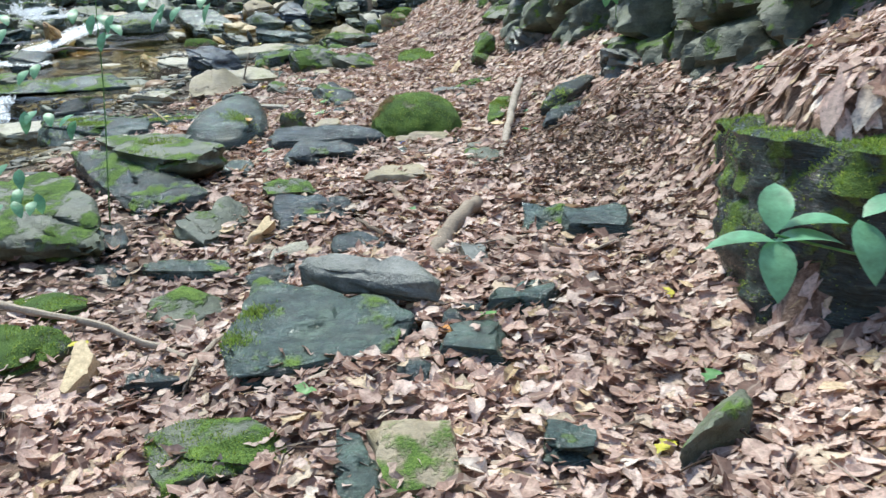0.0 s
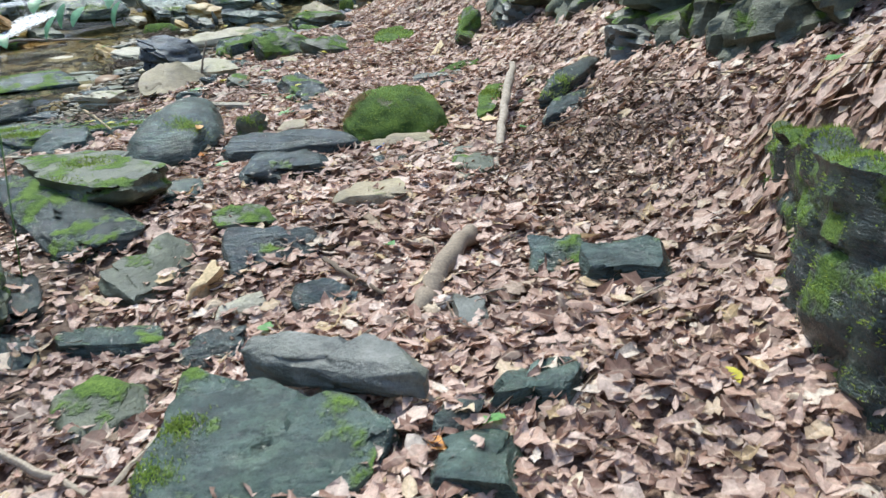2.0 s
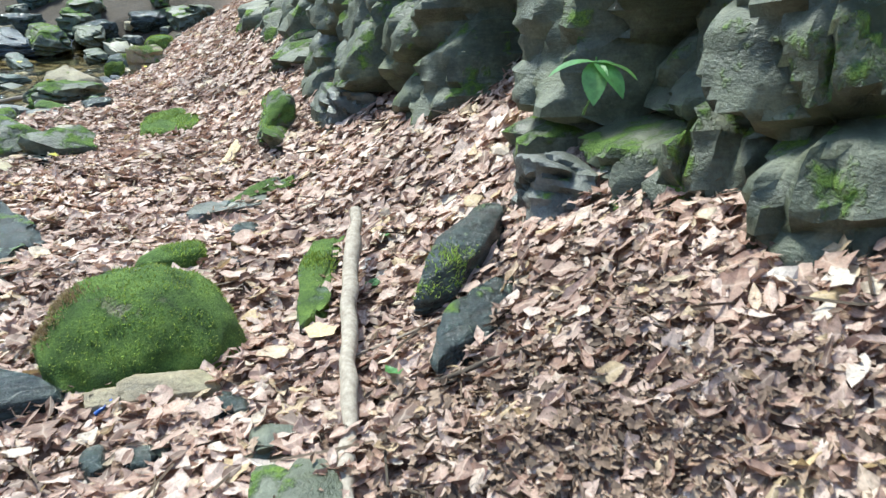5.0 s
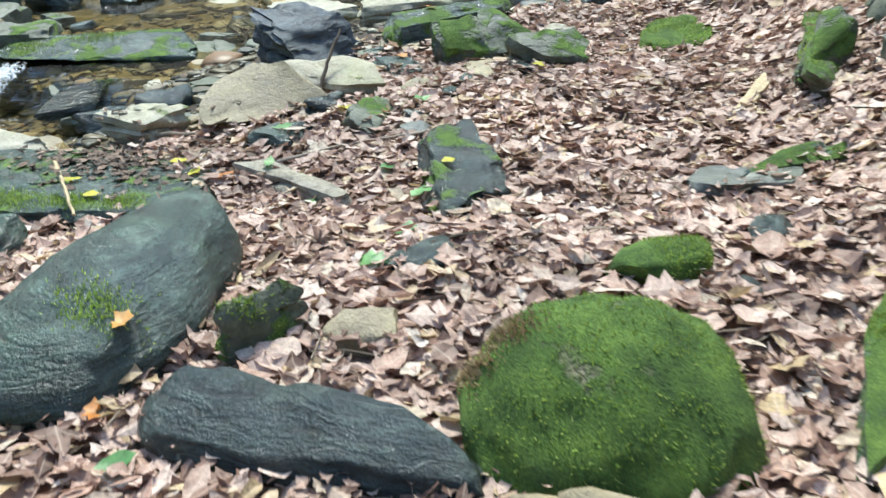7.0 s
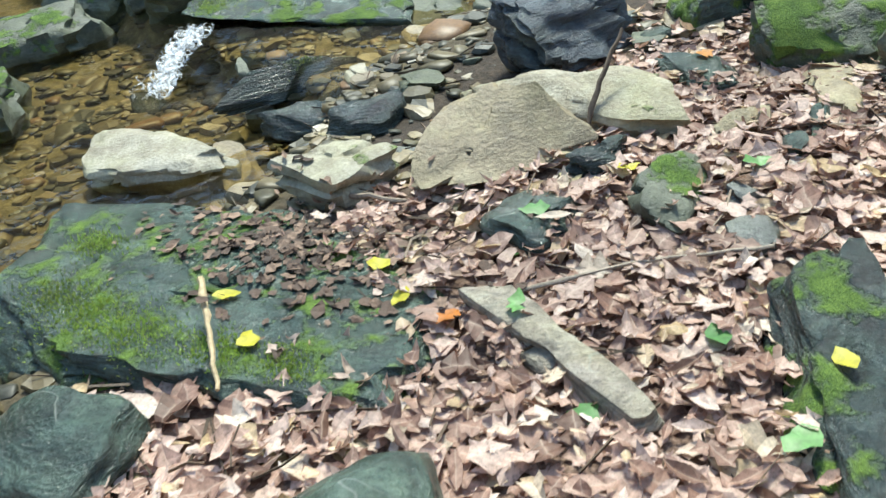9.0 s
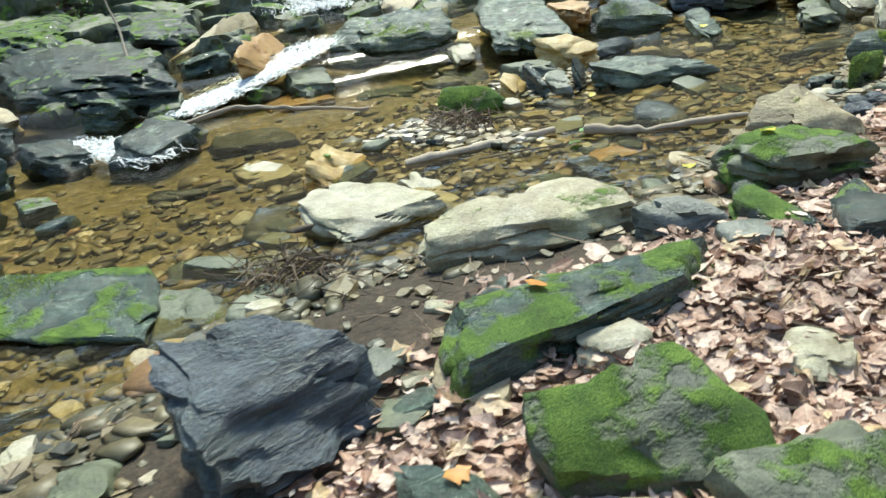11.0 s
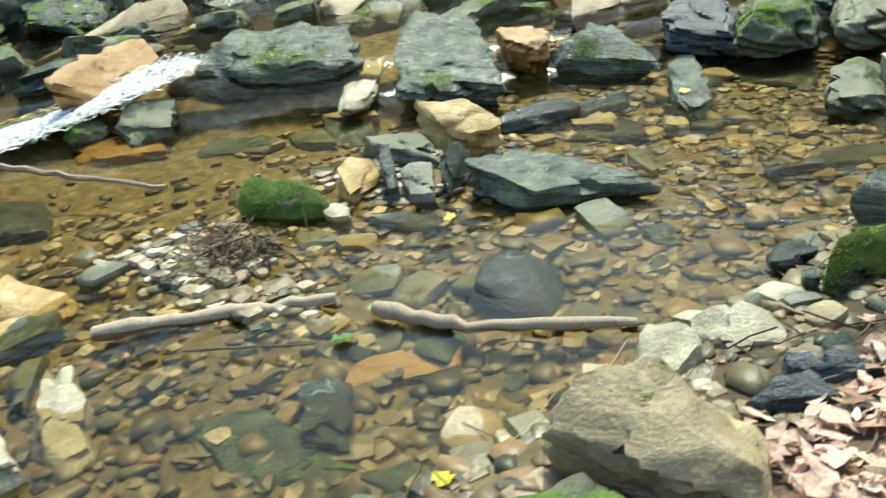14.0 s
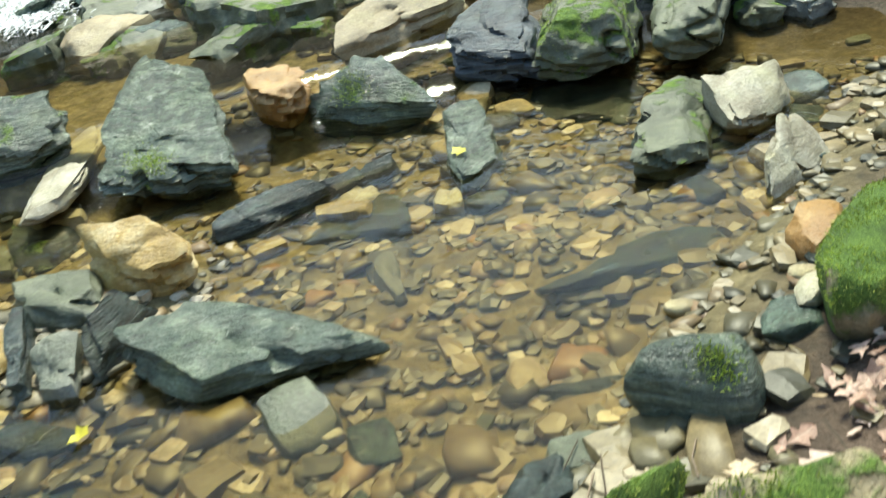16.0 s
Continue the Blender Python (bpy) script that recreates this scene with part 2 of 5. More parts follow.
stream, nodes, links, shader = material("stream_water")
coord = nodes.new("ShaderNodeTexCoord").outputs["Object"]
clear, gloss, fresnel, mix = (nodes.new("ShaderNode" + k) for k in ("BsdfTransparent", "BsdfGlossy", "Fresnel", "MixShader"))
clear.inputs[0].default_value = (0.84, 0.78, 0.58, 1)
gloss.inputs["Roughness"].default_value = 0.04
ripple = bump(nodes, links, noise_node(nodes, links, coord, 7, 3, 0.5), 0.35, 0.03)
links.new(ripple, gloss.inputs["Normal"])
links.new(ripple, fresnel.inputs["Normal"])
fresnel.inputs["IOR"].default_value = 1.33
links.new(fresnel.outputs[0], mix.inputs[0])
links.new(clear.outputs[0], mix.inputs[1])
links.new(gloss.outputs[0], mix.inputs[2])
links.new(mix.outputs[0], nodes["Material Output"].inputs[0])

foam, nodes, links, shader = material("white_water")
shader.inputs["Base Color"].default_value = (0.84, 0.87, 0.89, 1)
shader.inputs["Roughness"].default_value = 0.3
streaks = ramp(nodes, links, noise_node(nodes, links, nodes.new("ShaderNodeTexCoord").outputs["Object"], 18, 5, 0.8), [(0.41, (0, 0, 0)), (0.66, (1, 1, 1))])
links.new(streaks, shader.inputs["Alpha"])


# ---- shapes ----
def link_mesh(name, verts, faces, mat, parent=None, smooth=True, angle=None):
    mesh = bpy.data.meshes.new(name)
    mesh.from_pydata([tuple(v) for v in verts], [], faces)
    mesh.materials.append(mat)
    if smooth:
        mesh.shade_smooth()
    if angle:
        mesh.set_sharp_from_angle(angle=radians(angle))
    ob = new(name, mesh)
    if parent:
        ob.parent = parent
    return ob


def ease(a, b, v):
    u = np.clip((np.asarray(v, float) - a) / (b - a), 0, 1)
    return u * u * (3 - 2 * u)


def bank_line(y):
    """Where the leaf bank begins to rise."""
    return np.interp(y, [0, 4.3, 4.9, 6.0, 7.2, 8, 9.5, 11.5, 14, 17, 22], [1.75, 1.7, 1.4, 1.3, 0.9, 0.72, 0.42, -0.15, -1.2, -1.7, -1.5])


def creek_line(y):
    """The creek's near shore."""
    return np.interp(y, [0, 5, 8, 9.5, 11, 12.5, 14, 16, 18, 19.5, 22], [-3.4, -3.4, -3.4, -3.35, -3.9, -3.9, -2.6, -2.25, -2.1, -1.9, -1.8])


def water_level(x, y):
    """Lower pool, middle pool and the pool above the falls."""
    low = -0.42 + 0.2 * ease(10.75, 11.05, y + 0.25 * (x + 4))
    return low + 0.22 * ease(0.0, 0.5, (-(x + 6.0) * 0.75 + (y - 16.6) * 0.65))


def ground(x, y):
    """The height of the ground: path, leaf bank, creek bed and far side."""
    x, y = np.asarray(x, float), np.asarray(y, float)
    z = -0.07 + 0.02 * np.sin(1.7 * x + 0.9 * y) + 0.02 * np.sin(2.9 * y - 1.3 * x)
    z = z - 0.10 * ease(0.35, -0.6, x) * ease(7.6, 6.0, y)
    rise = x - bank_line(y)
    z = z + 0.50 * np.log1p(np.exp(np.clip(rise * 5, -30, 30))) / 5
    z = z + np.interp(y, [4.9, 5.3, 6.2], [0.72, 0.68, 0.42]) * ease(1.56, 1.78, x) * ease(4.58, 4.80, y) * ease(6.7, 6.2, y)
    left = creek_line(y) - x
    z = z - 0.10 * ease(-1.6, 0.2, left)
    far = ease(2.6, 5.5, left) * 0.55 + 0.22 * np.clip(left - 4.5, 0, 30)
    bed = water_level(x, y) - 0.09 + 0.035 * np.sin(3.1 * x + 1.1 * y) * np.sin(2.3 * y - 0.7 * x)
    z = z + (np.minimum(bed, z) - z) * ease(-0.25, 0.35, left)
    z = z + 0.12 * np.exp(-((x + 4.55) / 0.75) ** 2 - ((y - 14.75) / 0.42) ** 2) + 0.16 * np.exp(-((x + 4.35) / 0.5) ** 2 - ((y - 16.2) / 0.6) ** 2)
    return z + far * ease(9.5, 7.5, y) + ease(19.2, 23, y) * (0.5 + 0.12 * np.clip(y - 20, 0, 60))


def litter_share(x, y):
    """How much of the ground the litter covers."""
    left = creek_line(y) - x
    open_by = 0.6 * ease(10.6, 9.8, y) + 0.55 * ease(13.2, 14.2, y)
    share = ease(-0.9 + open_by, -1.7 + open_by, left)
    share = share * (1 - 0.55 * ease(-0.6, -1.4, x) * ease(8.0, 6.5, y))
    return share


# ---- ground and water ----
def sheet(xs, ys, height):
    gx, gy = np.meshgrid(xs, ys)
    verts = np.stack([gx.ravel(), gy.ravel(), height(gx, gy).ravel()], 1)
    nx = len(xs)
    faces = [(j * nx + i, j * nx + i + 1, (j + 1) * nx + i + 1, (j + 1) * nx + i) for j in range(len(ys) - 1) for i in range(nx - 1)]
    return verts, faces


def rough_ground(x, y):
    bumps = 0.012 * np.sin(9.1 * x + 3.3 * y) * np.sin(8.3 * y - 2.7 * x) + 0.008 * np.sin(21 * x - 5 * y) * np.sin(19 * y + 7 * x)
    return ground(x, y) + bumps


def added_hills(x, y):
    """Valley sides beyond creek and path, added mostly unseen to block low sky."""
    return np.clip(np.maximum.reduce([(-x - 13) * 0.8, (x - 7) * 0.7, (y - 25) * 0.6, (-y - 5) * 0.7]), 0, 16)


xs = np.concatenate([[-300, -120, -60, -30, -20], np.arange(-14, 6, 0.1), [6.5, 8, 12, 20, 40, 100, 300]])
ys = np.concatenate([[-300, -100, -40, -15, -6, -2], np.arange(0, 24, 0.1), [25, 28, 34, 45, 80, 150, 300]])
# the added slopes darken what the water reflects at grazing angles
verts, faces = sheet(xs, ys, lambda x, y: rough_ground(np.clip(x, -16, 9), np.clip(y, -3, 30)) + added_hills(x, y))
floor = link_mesh("ground", verts, faces, soil)
tagged(floor, "dark forest soil and ochre stream bed under the litter", "ground", kind="structure")
layer = floor.data.color_attributes.new("bed", "FLOAT_COLOR", "POINT")
shore = creek_line(verts[:, 1]) - verts[:, 0]
wet = ease(-0.5, 0.1, shore) * ease(6.5, 5.0, shore) * ease(20.5, 19, verts[:, 1])
leafy = litter_share(verts[:, 0], verts[:, 1])
layer.data.foreach_set("color", np.stack([wet, leafy, wet, np.ones_like(wet)], 1).ravel())

xs, ys = np.arange(-12, -1.0, 0.08), np.arange(7.5, 21, 0.08)
verts, faces = sheet(xs, ys, lambda x, y: water_level(x, y) + 0.004 * np.sin(14 * x + 6 * y) * np.sin(11 * y - 5 * x))
deep = verts[:, 2] - ground(verts[:, 0], verts[:, 1])
faces = [f for f in faces if max(deep[i] for i in f) > -0.05]
tagged(link_mesh("water", verts, faces, stream), "shallow clear brown stream water over stones", "water", kind="structure")


# ---- rocks ----
def lattice(n):
    """The surface of a cube from -1 to 1, n squares along an edge."""
    index, verts, faces = {}, [], []
    for axis in range(3):
        for side in (-1, 1):
            for i in range(n):
                for j in range(n):
                    quad = []
                    for a, b in ((i, j), (i + 1, j), (i + 1, j + 1), (i, j + 1)):
                        p = [0, 0, 0]
                        p[axis], p[(axis + 1) % 3], p[(axis + 2) % 3] = side * n, 2 * a - n, 2 * b - n
                        key = tuple(p)
                        if key not in index:
                            index[key] = len(verts)
                            verts.append([c / n for c in p])
                        quad.append(index[key])
                    faces.append(quad if side > 0 else quad[::-1])
    return np.array(verts), faces


LATTICE = {n: lattice(n) for n in (2, 6, 9, 13, 18, 26)}
rock_count = 0
SAY = {"blue": "blue-green grey slate", "dark": "dark wet slate", "slate": "dark blue-grey fractured", "grey": "grey weathered", "olive": "grey-green weathered",
       "tan": "tan sandstone", "wet": "smooth wet grey-green", "cream": "pale cream ochre-stained", "white": "pale cream quartz", "ochre": "yellow-stained pale", "orange": "orange-brown iron-stained", "rust": "rusty brown wet", "moss": "brown", "wood": "grey weathered driftwood"}
WHERE = {"boulder": "boulder", "slab": "flat slab", "stone": "stone"}


def rock_points(n, seed, box, rounding, facets, layered):
    """A worn block: rounded, chipped by flat breaks and roughened in layers. box: half sizes in metres."""
    rng = np.random.default_rng(seed)
    cube, faces = LATTICE[n]
    ball = cube / np.linalg.norm(cube, axis=1)[:, None]
    p = cube * (1 - rounding) + ball * rounding * 1.22
    for _ in range(facets):
        way = rng.normal(size=3) * (1, 1, 0.75)
        way /= np.linalg.norm(way)
        cut = np.max(p @ way) * rng.uniform(0.66, 0.93)
        over = np.clip(p @ way - cut, 0, None)
        p = p - over[:, None] * way
    out = p * box
    size = min(box)
    for i, v in enumerate(out):
        q = Vector(v) + Vector((seed * 3.7, seed * 1.9, 0))
        k = noise.noise(q * 4.5) * 0.13 + noise.noise(q * 11) * 0.075 + noise.noise(q * 26) * 0.035
        k -= 0.16 * max(0.0, 1 - abs(noise.noise(Vector((q.x * 2.2 + 5, q.y * 2.2, q.z * 7 + q.x * 2)))) * 14) * (layered > 0.05)
        strata = noise.noise(Vector((q.x * 5 + q.z * 4, q.y * 5, q.z * 24 + q.x * 6 - q.y * 4))) * layered
        flat = Vector((v[0], v[1], v[2] * 0.5)).normalized()
        grow = (k + strata) * min(0.5, 0.16 + size * 1.3) * (0.45 if rounding > 0.55 else 1)
        out[i] = [v[0] + flat.x * grow, v[1] + flat.y * grow, v[2] + flat.z * grow * 0.7]
    return out, faces


def tufts(ob, count, seed):
    """A pile of short moss blades on the upward faces of a stone, thinning out in patches."""
    rng = np.random.default_rng(seed)
    polys = [p for p in ob.data.polygons if p.normal.z > 0.05]
    share = np.array([p.area for p in polys])
    verts, faces = [], []
    for k in rng.choice(len(polys), count, p=share / share.sum()):
        a, b, c, *d = [ob.data.vertices[i].co for i in polys[k].vertices]
        u, v = rng.random(2)
        at = a.lerp(b, u).lerp((d[0] if d else c).lerp(c, u), v)
        if noise.noise((at + Vector((seed, 0, 0))) * 6) < -0.12:
            continue
        up = (polys[k].normal + Vector(rng.normal(0, 0.45, 3))).normalized()
        side = up.cross(Vector(rng.normal(0, 1, 3))).normalized() * rng.uniform(0.0012, 0.003)
        n = len(verts)
        verts += [at - side, at + side, at + up * rng.uniform(0.006, 0.016)]
        faces.append((n, n + 1, n + 2))
    tagged(link_mesh("moss", verts, faces, moss_blade, ob, smooth=False), "soft bright green moss", kind="stuff")


def rock(name, x, y, z, half_length, half_width, turn, style, moss, shear=0.0, taper=0.0, skew=0.0, tilt=(0, 0), deep=0.0, round=0.0, label="", parent=None, chips=8):
    """A stone whose top lies about (x, y, z); its sides reach into the ground."""
    global rock_count
    round = round or (0.15 if name == "slab" else 0.26)
    rock_count += 1
    half_length, half_width = max(half_length, 0.03), max(half_width, 0.035)
    base = float(ground(x, y))
    if not parent:
        z = max(z, base + min(0.085, 0.035 + 0.3 * min(half_length, half_width)) * float(litter_share(x, y)))
    deep = deep or max(0.07, z - base + 0.07)
    size = max(half_length, half_width)
    n = 26 if size > 0.6 and not parent else 13 if parent and size < 1 else 18 if size > 0.24 else 13 if size > 0.14 else 9 if size > 0.08 else 6
    p, faces = rock_points(n, rock_count, np.array([half_length, half_width, deep / 2]), round, chips if round < 0.5 else 2, 0.09 if round < 0.5 else 0.04)
    u, v, w = p[:, 0] / half_length, p[:, 1] / half_width, p[:, 2] / deep + 0.5
    spread = 1.10 + 0.06 * (1 - w) if parent or name == "slab" or size > 0.6 else 1.13 - 0.24 * np.clip(0.62 - w, 0, 1)
    px = (p[:, 0] * (1 + np.clip(taper, -0.5, 0.5) * v) + v * shear) * spread
    py = p[:, 1] * (1 + np.clip(skew, -0.5, 0.5) * u) * spread
    pz = p[:, 2] - deep / 2 + (u * tilt[0] + v * tilt[1]) * np.clip(w, 0, 1)
    ob = link_mesh({"slab": "stone_slab"}.get(name, name), np.stack([px, py, pz], 1), faces, stone_material(style, moss), parent, angle=38 if round < 0.5 else 70)
    ob.matrix_basis = pose(x, y, z, 0, 0, turn)
    if not parent:
        green = "" if moss < 0.1 else " with some green moss" if moss < 0.35 else " patched with green moss" if moss < 0.7 else " covered in moss"
        left = float(creek_line(y)) - x
        spot = " in the stream" if left > 0.1 else " on the creek edge" if left > -1.2 else " set in fallen leaves"
        tagged(ob, label or "%s %s%s%s" % (SAY[style], WHERE[name], green, spot), "rock", "creek bank rocks")
    if moss >= 0.7 and size > 0.07 and not parent:
        tufts(ob, 3600 if size > 0.2 else 1500, rock_count)
    return ob


# ---- the stones one by one ----
rock("slab", -0.09, 4.79, -0.00, 0.32, 0.23, -4, "blue", .2, shear=-0.00, taper=0.14, skew=-0.47, tilt=(-0.00, 0.05), deep=0.2)
rock("slab", 0.06, 5.12, 0.10, 0.29, 0.06, -16, "grey", .0, shear=0.00, taper=-0.02, skew=0.25, tilt=(0.00, 0.02), deep=0.12)
rock("boulder", -1.08, 6.34, -0.06, 0.23, 0.12, 71, "olive", .12, shear=0.01, taper=-0.17, skew=-0.17, tilt=(-0.00, 0.06))
rock("boulder", -1.87, 6.95, 0.03, 0.19, 0.52, 26, "dark", .35, shear=-0.23, taper=-0.11, skew=-0.17, tilt=(-0.00, 0.07))
rock("boulder", -1.85, 7.40, 0.12, 0.23, 0.48, 46, "olive", .35, shear=-0.07, taper=0.15, skew=-0.19, tilt=(0.00, -0.00))
rock("boulder", -2.09, 6.13, 0.11, 0.33, 0.36, 5, "olive", .6, shear=-0.20, taper=-0.01, skew=-0.03, tilt=(-0.00, 0.05))
rock("boulder", -0.84, 8.07, 0.03, 0.35, 0.09, 6, "dark", .1, shear=-0.07, taper=-0.13, skew=-0.24, tilt=(-0.00, 0.04), round=0.5)
rock("boulder", -0.76, 7.61, 0.03, 0.22, 0.11, 24, "dark", .2, shear=0.03, taper=-0.09, skew=0.26, tilt=(0.00, 0.03))
rock("slab", -0.53, 6.53, -0.08, 0.22, 0.12, 13, "dark", .15, shear=-0.04, taper=-0.19, skew=-0.56, tilt=(-0.00, 0.05))
rock("boulder", -0.78, 6.85, -0.04, 0.14, 0.08, 9, "olive", .6, shear=-0.04, taper=-0.10, skew=0.06, tilt=(0.00, 0.02))
rock("stone", -0.56, 5.99, -0.14, 0.11, 0.05, 42, "white", .0, shear=0.02, taper=-0.01, skew=0.22, tilt=(-0.00, 0.03))
rock("slab", -1.01, 5.74, -0.13, 0.22, 0.09, 2, "blue", .4, shear=-0.06, taper=-0.03, skew=0.09, tilt=(0.00, 0.00))
rock("boulder", -0.80, 5.17, -0.10, 0.13, 0.13, 27, "olive", .45, shear=-0.01, taper=0.17, skew=-0.19, tilt=(-0.00, 0.04))
rock("boulder", -1.30, 4.67, -0.05, 0.16, 0.11, 37, "olive", .9, shear=-0.00, taper=-0.13, skew=-0.36, tilt=(0.00, 0.03))
rock("stone", -1.45, 5.23, -0.12, 0.13, 0.12, 27, "olive", .9, shear=-0.03, taper=0.08, skew=-0.10, tilt=(-0.00, -0.00))
rock("slab", 0.71, 5.11, -0.00, 0.12, 0.11, 1, "blue", .0, shear=0.03, taper=-0.07, skew=-0.04, tilt=(-0.00, -0.00))
rock("slab", 0.55, 4.71, -0.04, 0.12, 0.11, -10, "blue", .1, shear=-0.02, taper=-0.06, skew=0.01, tilt=(0.00, 0.00))
rock("slab", 0.49, 5.62, -0.03, 0.06, 0.12, -11, "grey", .0, shear=-0.05, taper=0.03, skew=-0.27, tilt=(-0.00, -0.00))
rock("boulder", 0.80, 6.06, 0.04, 0.12, 0.09, -10, "blue", .35, shear=-0.01, taper=-0.00, skew=0.02, tilt=(0.00, 0.03))
rock("boulder", 1.06, 5.83, 0.1, 0.14, 0.09, -9, "blue", .45, shear=-0.01, taper=0.02, skew=0.04, tilt=(-0.00, 0.03))
rock("slab", -0.14, 7.05, -0.04, 0.17, 0.12, 2, "tan", .2, shear=-0.02, taper=-0.10, skew=0.01, tilt=(-0.00, 0.00))
rock("stone", 0.41, 7.30, 0.02, 0.09, 0.17, 2, "olive", .2, shear=-0.01, taper=0.15, skew=-0.03, tilt=(-0.00, -0.00))
rock("stone", -0.16, 5.98, -0.10, 0.12, 0.06, -5, "dark", .0, shear=-0.01, taper=0.10, skew=0.05, tilt=(0.00, 0.03))
rock("boulder", -0.26, 4.05, -0.09, 0.17, 0.13, 20, "olive", .7, shear=-0.04, taper=-0.06, skew=-0.11, tilt=(0.00, 0.00))
rock("boulder", 0.43, 3.95, -0.03, 0.11, 0.13, 11, "tan", .35, shear=-0.02, taper=0.04, skew=0.01, tilt=(0.00, 0.03))
rock("slab", 0.25, 3.92, -0.08, 0.06, 0.17, 6, "blue", .1, shear=-0.04, taper=-0.24, skew=-0.11, tilt=(-0.00, 0.00))
rock("slab", 0.88, 4.09, -0.03, 0.09, 0.09, 6, "blue", .15, shear=0.02, taper=0.04, skew=0.06, tilt=(0.00, -0.00))
rock("stone", 1.32, 4.10, 0.04, 0.11, 0.05, 38, "olive", .3, shear=0.06, taper=-0.16, skew=-0.06, tilt=(-0.00, 0.00))
rock("stone", -1.43, 5.69, -0.14, 0.11, 0.12, 7, "dark", .0, shear=-0.05, taper=0.01, skew=0.05, tilt=(-0.00, 0.00))
rock("stone", -1.61, 6.11, -0.09, 0.08, 0.24, 16, "dark", .0, shear=-0.06, taper=0.11, skew=-0.11, tilt=(-0.00, 0.00))
rock("slab", -0.66, 4.52, -0.12, 0.11, 0.07, 13, "dark", .1, shear=-0.02, taper=0.02, skew=0.00, tilt=(-0.00, -0.00))
rock("stone", 0.34, 4.48, -0.06, 0.05, 0.06, 17, "dark", .0, shear=0.00, taper=0.07, skew=-0.01, tilt=(-0.00, -0.00))
rock("stone", -1.32, 7.42, -0.07, 0.11, 0.17, 9, "blue", .1, shear=-0.04, taper=0.01, skew=0.06, tilt=(0.00, 0.00))
rock("slab", 0.47, 4.94, -0.04, 0.06, 0.06, 5, "dark", .0, shear=0.01, taper=0.11, skew=0.06, tilt=(0.00, 0.00))
rock("stone", -0.56, 5.71, -0.18, 0.11, 0.08, 12, "dark", .2, shear=-0.01, taper=0.07, skew=0.07, tilt=(0.00, -0.00))
rock("boulder", -0.17, 8.34, 0.16, 0.29, 0.2, 17, "moss", .85, shear=0.01, skew=0.07, tilt=(0.00, 0.10), taper=-0.06, deep=0.46, round=0.95)
rock("boulder", -0.11, 8.05, -0.01, 0.18, 0.04, 7, "tan", .0, shear=-0.01, taper=-0.03, skew=-0.08, tilt=(0.00, 0.02))
rock("boulder", -1.16, 8.45, 0.11, 0.14, 0.03, 65, "olive", .6, shear=-0.03, taper=-0.11, skew=-0.38, tilt=(-0.00, 0.06))
rock("stone", -0.93, 8.55, 0.01, 0.09, 0.06, 24, "tan", .05, shear=-0.00, taper=-0.02, skew=0.00, tilt=(0.00, 0.02))
rock("stone", -0.20, 9.13, 0.07, 0.14, 0.08, 37, "moss", 1, shear=0.03, taper=0.03, skew=0.01, tilt=(-0.00, 0.00), round=0.7)
rock("slab", 0.46, 8.75, 0.05, 0.13, 0.17, 54, "blue", .65, shear=0.26, taper=-0.57, skew=-0.33, tilt=(-0.00, 0.02))
rock("boulder", 1.01, 8.50, 0.26, 0.08, 0.25, 7, "dark", .3, shear=0.18, taper=-0.12, skew=-0.02, tilt=(0.00, 0.05), round=0.5)
rock("boulder", 0.96, 8.01, 0.17, 0.19, 0.08, 43, "dark", .5, shear=0.11, taper=0.13, skew=0.04, tilt=(-0.00, 0.03), round=0.5)
rock("slab", -1.15, 9.79, 0.03, 0.19, 0.27, 67, "dark", .4, shear=0.15, taper=0.04, skew=-0.05, tilt=(0.00, 0.03))
rock("slab", 0.18, 10.24, 0.03, 0.21, 0.06, 33, "blue", .55, shear=0.09, taper=-0.33, skew=-0.60, tilt=(-0.00, 0.02))
rock("slab", -0.05, 9.97, -0.04, 0.19, 0.09, 19, "grey", .0, shear=0.05, taper=-0.07, skew=0.08, tilt=(0.00, -0.00))
rock("stone", 0.09, 9.49, 0.02, 0.06, 0.09, 29, "dark", .0, shear=0.05, taper=0.06, skew=0.05, tilt=(-0.00, 0.00))
rock("stone", 0.07, 9.05, 0.02, 0.04, 0.09, 35, "dark", .2, shear=0.06, taper=0.32, skew=0.08, tilt=(0.00, 0.00))
rock("boulder", -1.71, 8.46, 0.15, 0.22, 0.44, 4, "blue", 0.0, shear=0.00, skew=0.07, tilt=(0.00, 0.04), round=0.88, deep=0.42, taper=-0.25)
rock("slab", -2.9, 9.37, -0.08, 0.76, 0.41, 20, "blue", .45, shear=-0.11, taper=0.01, skew=0.08, tilt=(-0.00, -0.02), deep=0.25)
rock("stone", -0.96, 8.97, -0.03, 0.09, 0.06, 44, "dark", .05, shear=0.01, taper=0.12, skew=0.35, tilt=(-0.00, -0.00))
rock("stone", 0.12, 11.70, 0.17, 0.11, 0.66, 29, "olive", .7, shear=0.33, taper=-0.25, skew=-0.12, tilt=(0.00, 0.00))
rock("boulder", -0.73, 12.35, 0.01, 0.18, 0.22, 31, "olive", .8, shear=0.07, taper=0.03, skew=0.10, tilt=(0.00, 0.03))
rock("boulder", 0.17, 11.28, 0.28, 0.08, 0.14, 7, "olive", .6, shear=0.04, taper=-0.18, skew=-0.60, tilt=(-0.00, 0.10))
rock("stone", -0.18, 7.68, -0.04, 0.03, 0.06, 12, "dark", .1, shear=-0.00, taper=0.07, skew=0.05, tilt=(-0.00, -0.00))
rock("stone", 0.34, 7.65, -0.00, 0.09, 0.06, 14, "olive", .3, shear=-0.00, taper=-0.07, skew=0.02, tilt=(0.00, -0.00))
